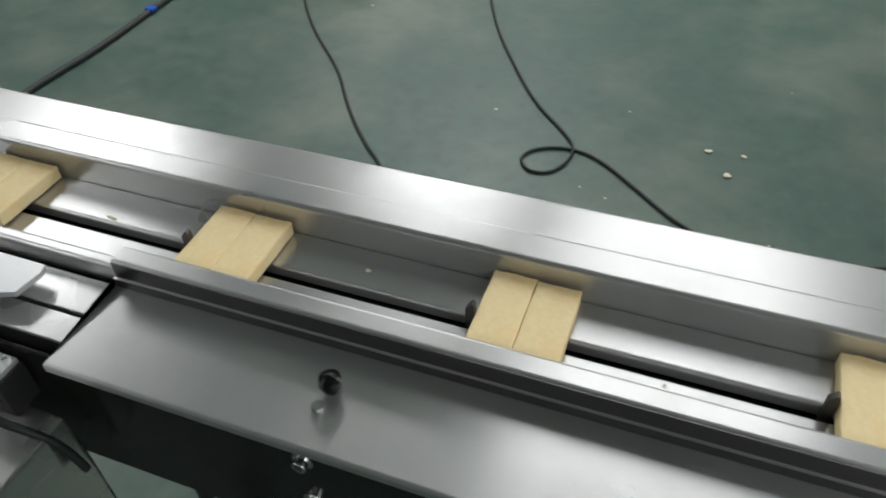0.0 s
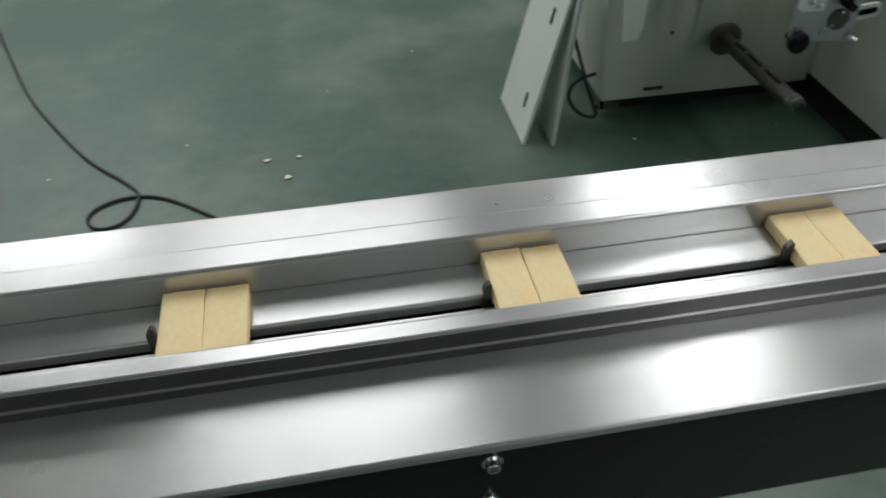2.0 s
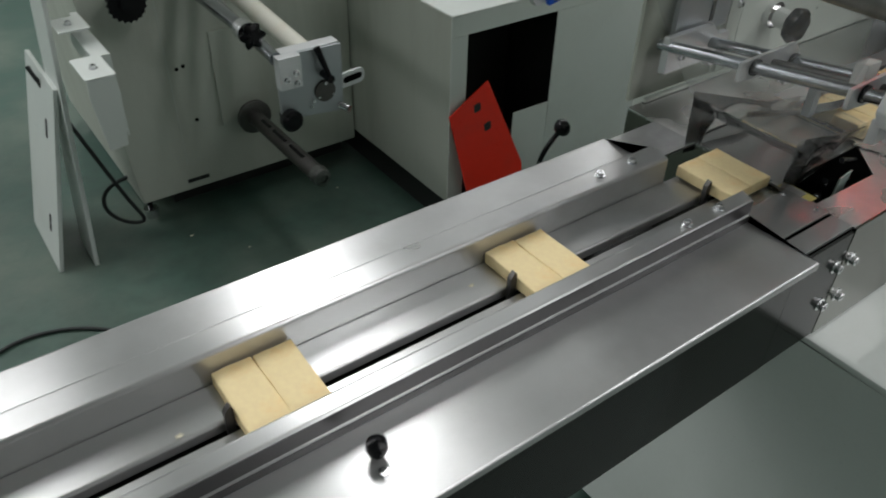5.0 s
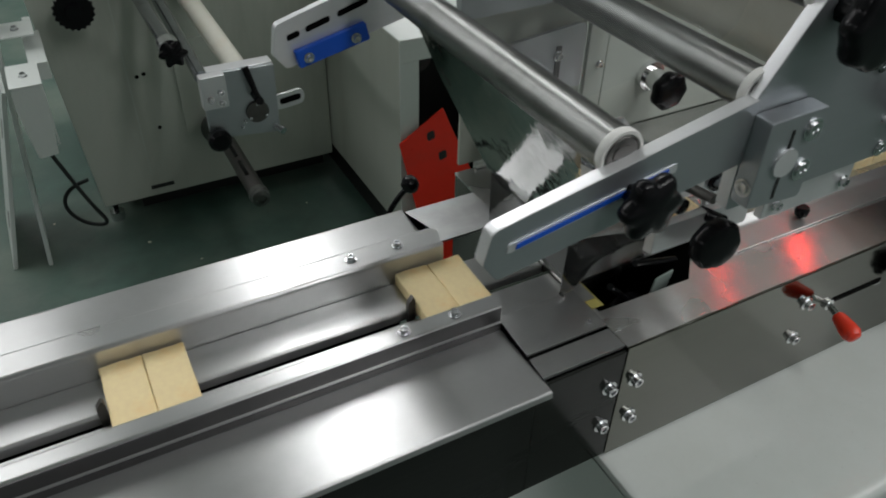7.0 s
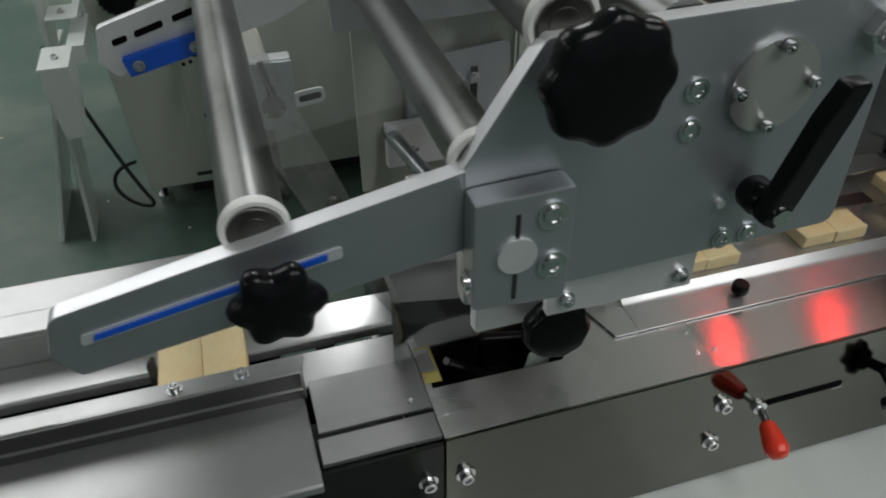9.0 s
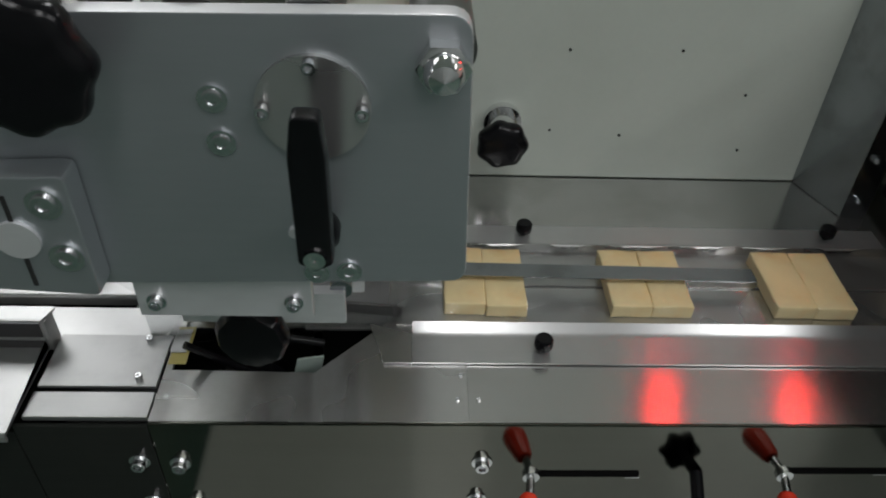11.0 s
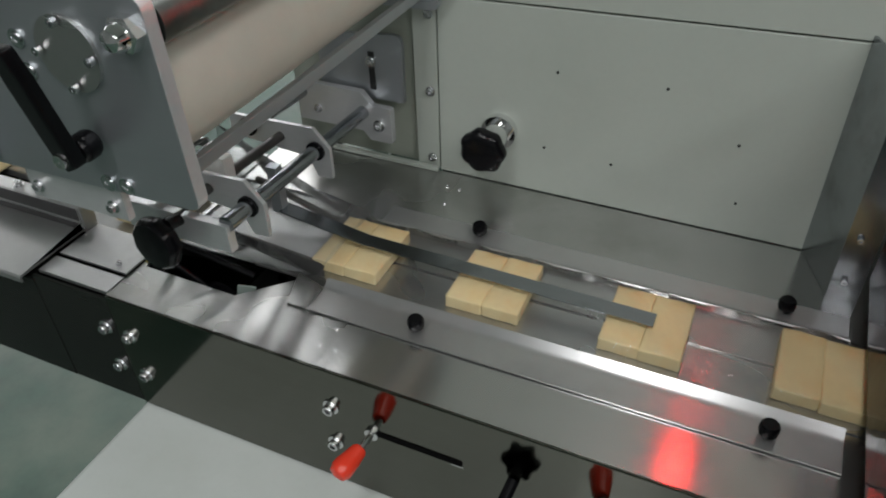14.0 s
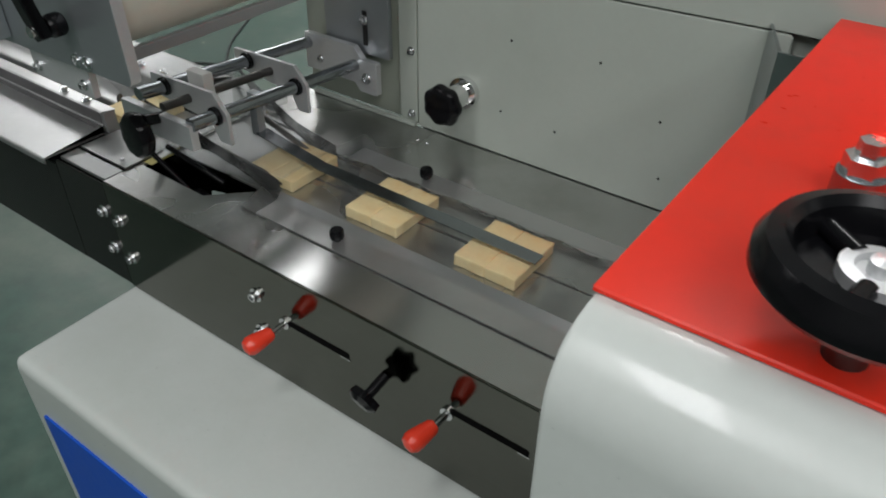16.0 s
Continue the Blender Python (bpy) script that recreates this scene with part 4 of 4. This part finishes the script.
part("hand_knob", lathe([(0.014, 0), (0.0255, 0.003), (0.0275, 0.008), (0.0275, 0.014), (0.024, 0.019), (0.015, 0.021), (0, 0.020)], (0.096, -0.118, 0.953), (-0.1, -1, 0.05), 72, 9, 0.022), BLACK, lk, "black round hand knob")
part("hanger", box(0.05, 0.154, -0.198, -0.190, 1.042, 1.075, 0.001), ALU_BRIGHT, former)
for bx in (0.062, 0.143):
    bolt((bx, -0.198, 1.055), (0, -1, 0), 0.004, former)
for s in (-1, 1):
    y0 = 0.03 + s * 0.058
    bm = bmesh.new()
    pts = [(-0.02, y0 + s * 0.02, 0.940), (0.06, y0 + s * 0.008, 0.915), (0.13, y0, 0.892), (0.205, y0 - s * 0.004, 0.882)]
    rows_ = [[bm.verts.new(p), bm.verts.new((p[0], p[1] - s * 0.004, BED - 0.01))] for p in pts]
    for a, b in zip(rows_, rows_[1:]):
        bm.faces.new((a[0], b[0], b[1], a[1]))
    ob = part("former_wing", bm, WEB, former, "clear film folded over the former wing")
    ob.modifiers.new("thickness", "SOLIDIFY").thickness = 0.0015
for k, (ya, yb) in enumerate(((-0.03, -0.01), (0.07, 0.06))):
    part("former_fork", rod((0.06, ya, 0.90), (0.20, yb, 0.868), 0.004), LUG, former, "dark steel former fork")

# the frame stands a little askew over the table
for ob in former.children:
    if ob.type == "MESH" and ob.name.split(".")[0] in ("front_frame_plate", "middle_frame_plate", "front_bracket", "rod", "bushing", "white_block", "rear_bracket", "slotted_plate", "hanger_slot", "bolt", "spindle"):
        for v in ob.data.vertices:
            if v.co.z + BED < 1.03 or v.co.y > 0.1:
                across = v.co.y + 0.05 + 0.08
                v.co.x += 0.006 - 0.078 * across
                v.co.z += 0.015 - 0.120 * across

for fx, fy, fz, gx, gy, gz in ((0.02, -0.075, 0.885, 0.10, -0.05, 0.80), (0.055, -0.07, 0.90, 0.135, -0.052, 0.865), (0.03, -0.02, 0.90, 0.12, 0.01, 0.83)):
    part("former_strut", rod((fx, fy, fz), (gx, gy, gz), 0.0035), BLACK, former, "black former strut")
part("belt_wheel", lathe([(0.03, 0), (0.03, 0.012), (0.01, 0.012), (0, 0.012)], (0.075, -0.045, 0.80), (0, -1, 0)), BLACK, former, "black film wheel in the well")
part("film_knife", prism([(0.10, 0.80), (0.125, 0.80), (0.135, 0.85), (0.11, 0.845)], "y", -0.055, -0.053), material("pale_green_guard", (0.45, 0.55, 0.50), 0.4, 0.0, (60, 60, 60)), former, "pale green guard plate")

# film web running from the rollers to the former
def web(name, label, mat, rows, n=10):
    bm = bmesh.new()
    rings = []
    rnd = random.Random(9)
    for x, z, y0, y1 in rows:
        rings.append([bm.verts.new((x + rnd.uniform(-0.0008, 0.0008), y0 + (y1 - y0) * k / n, z + rnd.uniform(-0.001, 0.001))) for k in range(n + 1)])
    for a, b in zip(rings, rings[1:]):
        for k in range(n):
            bm.faces.new((a[k], a[k + 1], b[k + 1], b[k]))
    return solo(name, bm, mat, label, "packing film", smooth=60)


web("film_web", "clear plastic film web running over the guide rollers", WEB, [(-0.118, 1.1672, -0.15, 0.19), (-0.06, 1.1765, -0.15, 0.19), (0.000, 1.1860, -0.15, 0.19), (0.018, 1.200, -0.15, 0.19), (0.026, 1.225, -0.15, 0.19)])
web("film_web", "clear plastic film web hanging down into the former", MILKY, [(-0.102, 1.148, -0.13, 0.18), (-0.085, 1.10, -0.12, 0.17), (-0.062, 1.04, -0.10, 0.155), (-0.038, 0.98, -0.08, 0.135), (-0.020, 0.935, -0.06, 0.115), (0.00, 0.908, -0.045, 0.105), (0.05, 0.895, -0.033, 0.095), (0.14, 0.888, -0.025, 0.085), (0.21, 0.883, -0.023, 0.082)])

# ---- sealing head hood ----
hood = thing("sealing_hood", "pale grey rounded machine hood with a red painted top", "machine hood", (0.95, -0.05, BED))
prof = rounded([(-0.330, 0.70), (-0.330, 1.140), (0.226, 1.128), (0.226, 1.08), (-0.20, 1.08), (-0.20, 0.70)], [0.0, 0.05, 0.003, 0.002, 0.02, 0.0], 8)
part("shell", prism(prof, "x", 0.738, 1.75, 0.004), CREAM, hood, "pale grey painted shell with a rounded front edge")
part("red_top", prism(rounded([(-0.284, 1.1395), (-0.284, 1.1435), (0.222, 1.1325), (0.222, 1.1285)], 0.001, 1), "x", 0.7375, 1.75, 0.001), RED, hood, "glossy red painted top plate")
wx, wy = 0.850, -0.262
part("wheel_post", rod((wx, wy, 1.14), (wx, wy, 1.186), 0.010), LUG, hood, "dark steel spindle")
wh = part("handwheel", lathe([(0.036, 0.0), (0.046, 0.002), (0.0515, 0.008), (0.0515, 0.016), (0.047, 0.023), (0.040, 0.025), (0.036, 0.021), (0.034, 0.008), (0.012, 0.008), (0, 0.008)], (wx, wy, 1.178), (0, 0, 1), 56), BLACK, hood, "glossy black plastic handwheel")
part("hub", lathe([(0.017, 0), (0.017, 0.006), (0.011, 0.0065), (0.010, 0.004), (0.006, 0.004), (0.006, 0.010), (0, 0.011)], (wx, wy, 1.186), (0, 0, 1)), ALU_BRIGHT, wh, "bright hub and nut")
for a in (20, 140, 260):
    part("spoke", rod((wx + 0.014 * math.cos(radians(a)), wy + 0.014 * math.sin(radians(a)), 1.189), (wx + 0.038 * math.cos(radians(a)), wy + 0.038 * math.sin(radians(a)), 1.190), 0.005), BLACK, wh)
part("spring_post", rod((0.822, -0.12, 1.138), (0.822, -0.12, 1.160), 0.015, bevel=0.001), ROD, hood, "short steel post")
part("spring_nut", lathe([(0.013, 0), (0.013, 0.010), (0.008, 0.011), (0.008, 0.02), (0, 0.021)], (0.822, -0.12, 1.160), (0, 0, 1), 6), ZINC, hood, "zinc-plated hexagon nut")
part("guard_plate", prism([(0.676, 0.2285), (0.679, 0.2285), (0.7065, 0.1605), (0.7340, 0.1605), (0.7340, 0.1575), (0.7040, 0.1575)], "z", BED + 0.0008, 1.112), ROD, hood, "upright folded steel guard plate")
for gz in (0.885, 0.938, 1.052):
    bolt((0.716, 0.1575, gz), (0, -1, 0), 0.0034, hood, False, "screw")
part("flap", box(0.7350, 0.7368, -0.196, 0.150, BED + 0.040, 1.079, 0), SMOKED, hood, "smoked clear plastic flap")
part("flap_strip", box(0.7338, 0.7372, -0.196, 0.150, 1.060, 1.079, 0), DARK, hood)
# Near-black sheet added inside the hood in place of its deep shade.
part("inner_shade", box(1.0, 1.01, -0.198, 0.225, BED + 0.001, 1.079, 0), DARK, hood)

# ---- left end of the line ----
tail = thing("loading_unit", "grey metal loading unit beside the infeed conveyor", "machine", (-2.1, -0.15, 0))
part("top_strip", box(-2.8, -2.038, -0.0955, -0.057, BED - 0.004, BED, 0.001), STEEL, tail, "brushed steel cover strip")
part("top_strip", box(-2.8, -2.038, -0.1275, -0.0995, BED - 0.005, BED - 0.001, 0.001), STEEL, tail, "brushed steel cover strip")
part("strip_support", box(-2.8, -2.040, -0.1265, -0.058, BED - 0.03, BED - 0.0055, 0), DARK, tail)
part("arm", prism(rounded([(-2.36, -0.085), (-2.172, -0.069), (-2.118, -0.069), (-2.114, -0.078), (-2.118, -0.106), (-2.30, -0.175)], 0.003, 2), "z", BED + 0.012, BED + 0.018, 0.001), ALU_BRIGHT, tail, "bright aluminium arm")
part("arm_slot", box(-2.2, -2.15, -0.105, -0.098, BED + 0.0182, BED + 0.0188, 0), DARK, tail)
part("arm_post", rod((-2.24, -0.11, BED), (-2.24, -0.11, BED + 0.012), 0.008), ZINC, tail)
part("body", box(-2.62, -2.06, -0.47, -0.157, 0.45, 0.79, 0.004), TABLE_STEEL, tail, "folded steel housing")
block = part("valve_block", box(-2.19, -2.099, -0.172, -0.1415, 0.7905, 0.834, 0.002), DARK, tail, "black pneumatic valve block")
part("valve_cap", box(-2.19, -2.101, -0.170, -0.1435, 0.8343, 0.840, 0.001), ALU_BRIGHT, block, "bright aluminium cap")
for vx in (-2.108, -2.124, -2.14):
    part("cap_screw", rod((vx, -0.149, 0.8402), (vx, -0.149, 0.8435), 0.003, seg=12), ZINC, block)
for vx in (-2.11, -2.135):
    part("hose_fitting", rod((vx, -0.1722, 0.812), (vx, -0.183, 0.812), 0.005, seg=16), ZINC, block)
part("leg", box(-2.6, -2.56, -0.38, -0.34, GROUND, 0.4495, 0.003), BLACK, tail)
part("leg", box(-2.16, -2.12, -0.38, -0.34, GROUND, 0.4495, 0.003), BLACK, tail)
wire("hose", [(-2.11, -0.183, 0.812), (-2.098, -0.19, 0.812), (-2.075, -0.185, 0.802), (-2.052, -0.175, 0.775), (-2.048, -0.172, 0.735)], 0.004, RUBBER, "black hose", "", tail)

wire("grey_hose", [(0.170, 0.215, 1.16), (0.185, 0.212, 1.115), (0.205, 0.21, 1.096), (0.232, 0.21, 1.093), (0.252, 0.212, 1.105), (0.262, 0.22, 1.14), (0.262, 0.229, 1.18)], 0.004, material("grey_hose_plastic", (0.30, 0.33, 0.36), 0.45, 0.0, (60, 60, 60)), "thin grey plastic hose hooked on the cabinet", "hose")

# ---- things on the floor ----
def flat(points, lift=0.006):
    return [(x, y, GROUND + lift) for x, y in points]


wire("floor_cable", flat([(-3.7, 2.95), (-3.274, 2.262), (-3.089, 2.002), (-2.854, 1.757), (-2.729, 1.56), (-2.584, 1.38), (-2.464, 1.268), (-2.25, 0.95), (-2.1, 0.4)]), 0.0052, RUBBER, "thin black rubber cable lying on the floor", "cable")
wire("floor_cable", flat([(-2.8, 3.2), (-2.519, 2.487), (-2.4, 2.213), (-2.256, 1.966), (-2.122, 1.754), (-1.978, 1.61), (-1.93, 1.53), (-1.965, 1.405), (-2.045, 1.385), (-2.09, 1.45), (-2.05, 1.515), (-1.951, 1.545), (-1.848, 1.511), (-1.705, 1.386), (-1.573, 1.271), (-1.35, 1.19), (-1.0, 1.30), (-0.85, 1.375), (-0.651, 1.287), (-0.48, 1.05)]), 0.0052, RUBBER, "thin black rubber cable with a loop on the floor", "cable")
wire("floor_cable", flat([(-3.85, 0.9), (-3.857, 1.277), (-3.807, 1.615), (-3.814, 2.102), (-3.8, 2.9)], 0.010), 0.013, RUBBER, "thick dark cable run along the floor", "cable")
part("tie", box(-3.83, -3.79, 1.93, 1.96, GROUND + 0.012, GROUND + 0.026, 0.003), BLUE, thing("cable_tie", "blue tape round a floor cable", "cable tie", (-3.81, 1.94, GROUND)))
wire("stand_cable", [(-0.60, 1.74, 0.50), (-0.53, 1.70, 0.28), (-0.45, 1.68, 0.04), (-0.41, 1.68, -0.045), (-0.48, 1.69, -0.03), (-0.53, 1.70, 0.04), (-0.50, 1.70, 0.11), (-0.44, 1.68, 0.13)], 0.006, RUBBER, "black cable hanging beside the film stand", "cable")
solo("carton", box(-3.9, -3.225, 2.74, 3.25, GROUND, 0.34, 0.006), CARTON, "brown cardboard carton on the floor", "box")
rnd = random.Random(3)
bm = bmesh.new()
spots = [(-1.445, 1.664), (-1.484, 1.553), (-1.55, 1.66), (-1.88, 1.37), (-1.80, 1.34), (-1.35, 1.28), (-0.2, 1.4), (-0.06, 1.28), (0.05, 1.24)] + [(rnd.uniform(-3, 0.2), rnd.uniform(0.6, 2.6)) for _ in range(12)]
for i, (x, y) in enumerate(spots):
    s = rnd.uniform(0.006, 0.010) if i < 3 else rnd.uniform(0.002, 0.0045)
    made = bmesh.ops.create_icosphere(bm, subdivisions=1, radius=s)["verts"]
    bmesh.ops.scale(bm, vec=(1.4, 1, 0.5), verts=made)
    for v in made:
        v.co += Vector((rnd.uniform(-0.3, 0.3) * s + x, rnd.uniform(-0.3, 0.3) * s + y, GROUND + s * 0.4))
solo("crumbs", bm, CRUMB, "pale crumbs scattered over the floor", "crumbs", kind="stuff", smooth=0)
bm = bmesh.new()
for i in range(26):
    x, y, s = rnd.uniform(-2.2, -0.15), rnd.choice((rnd.uniform(0.022, 0.064), rnd.uniform(-0.03, 0.0), rnd.uniform(0.105, 0.165))), rnd.uniform(0.001, 0.0028)
    made = bmesh.ops.create_icosphere(bm, subdivisions=1, radius=s)["verts"]
    bmesh.ops.scale(bm, vec=(1.5, 1, 0.5), verts=made)
    bmesh.ops.translate(bm, vec=(x, y, (BED + 0.0055 if y > 0.1 else SUNK + 0.0005)), verts=made)
solo("bed_crumbs", bm, CRUMB, "small biscuit crumbs on the steel bed", "crumbs", kind="stuff", smooth=0)


# ---- biscuits and pushers ----
def biscuit_mesh(seed):
    rnd = random.Random(seed)
    bm = box(-0.0196, 0.0196, -0.0420, 0.0420, 0.0, 0.0150, 0.0012, 2)
    bmesh.ops.subdivide_edges(bm, edges=[e for e in bm.edges if e.calc_length() > 0.01], cuts=5, use_grid_fill=True)
    for v in bm.verts:
        n = noise.noise(v.co * 90 + Vector((seed * 7.3, 0, 0)))
        v.co += Vector((n * 0.0007, noise.noise(v.co * 60 + Vector((0, seed * 3.1, 0))) * 0.001, (n * 0.0008 if v.co.z > 0.008 else 0)))
    return mesh_of("biscuit", bm, BISCUIT, 50)


BISCUITS = [biscuit_mesh(s) for s in range(4)]
PAIRS = range(-9, 4)
biscuits, lugs = [], []
for k in PAIRS:
    for j in (0, 1):
        ob = tagged(new("biscuit", BISCUITS[(2 * k + j * 3) % 4]), "pale golden oblong biscuit lying beside its twin", "biscuit", "biscuits on the line")
        biscuits.append((ob, k, j))
    bm = prism(rounded([(-0.004, 0.0), (-0.004, 0.030), (0.002, 0.038), (0.004, 0.034), (0.004, 0.0)], 0.0015, 2), "y", -0.003, 0.003)
    lugs.append((tagged(new("pusher_lug", mesh_of("pusher_lug", bm, LUG)), "dark steel chain pusher behind a pair of biscuits", "pusher", "chain pushers"), k))
bm = lathe([(0.0095, -0.008), (0.011, -0.005), (0.011, 0.004), (0.0085, 0.008), (0, 0.009)], (0, -0.014, 0), (0, -1, 0))
bmesh.ops.translate(bm, vec=lever.location, verts=bm.verts)
part("hub", bm, BLACK, lever)
bm = prism(rounded([(-0.009, -0.006), (-0.0085, 0.055), (-0.0055, 0.074), (0.0065, 0.074), (0.0085, 0.055), (0.009, -0.006), (0, -0.011)], 0.003, 3), "y", -0.034, -0.022, 0.002)
for v in bm.verts:
    v.co.z *= 1.22 if v.co.z > 0 else 1.0
    v.co.y -= 0.25 * max(0.0, v.co.z)
bmesh.ops.translate(bm, vec=lever.location, verts=bm.verts)
part("arm", bm, BLACK, lever, "black tapered plastic arm")
bm = lathe([(0.0055, 0), (0.0055, 0.004), (0.003, 0.004), (0, 0.003)], (0, -0.034, 0), (0, -1, 0), 16)
bmesh.ops.translate(bm, vec=lever.location, verts=bm.verts)
part("centre_screw", bm, CHROME, lever, "chrome socket screw")

INFEED, WRAP = 0.2725, 0.1403
# the chain runs a little unevenly: time, lead of the chain, slack in its pitch
CHAIN = [(0, 0.016, -0.026), (1, -0.008, -0.022), (2, 0.0, -0.004), (3, -0.020, 0.004), (4, -0.016, 0.007), (5, -0.010, 0.005),
         (6.2, -0.012, 0.0), (7.5, -0.015, 0.0), (8.5, 0.003, 0.0), (9.5, -0.007, 0.0), (12, 0.005, 0.0), (16, 0.004, 0.0)]


def chain_x(k, t):
    """Where the pusher's pair stands on the infeed bed."""
    for (t0, d0, p0), (t1, d1, p1) in zip(CHAIN, CHAIN[1:]):
        if t <= t1:
            f = (t - t0) / (t1 - t0)
            f = f * f * (3 - 2 * f)
            return -1.712 + INFEED * t + 0.3086 * k + d0 + (d1 - d0) * f + min(2, max(-3, k)) * (p0 + (p1 - p0) * f)


def pair_x(k, t):
    """Where a pair is: pushed along the bed, then carried on more slowly by the film."""
    a = chain_x(k, t)
    b = -1.4188 + WRAP * t + 0.16 * (k + 4)
    s = 0.007
    return -s * math.log(math.exp(-(a - b) / s) + 1) + b if a - b < 0.2 else b


def motions():
    times = [0.25 * i for i in range(65)]
    for ob, k, j in biscuits:
        r = random.Random(k * 5 + j)
        dy, yaw = r.uniform(-0.0012, 0.0012), r.uniform(-0.5, 0.5)
        rows = []
        for t in times:
            x = pair_x(k, t)
            on = min(1.0, max(0.0, (x + 0.06) / 0.2))
            rows.append((t, pose(x + (j - 0.5) * 0.0395, 0.020 + 0.009 * on + dy, SUNK + 0.0010 + 0.0076 * min(1.0, on * 5), 0, 0, yaw)))
        walk(ob, rows)
    for ob, k in lugs:
        rows = []
        for t in times:
            x = chain_x(k, t) - 0.0445
            rows.append((t, pose(min(x, 0.12), SLOT, SUNK - 0.012 - 0.06 * min(1.0, max(0.0, (x - 0.0) / 0.06)))))
        walk(ob, rows)
    walk(lever, [(0.0, pose(*lever.location, 0, 2, 0)), (16.0, pose(*lever.location, 0, 2, 0))])


motions()
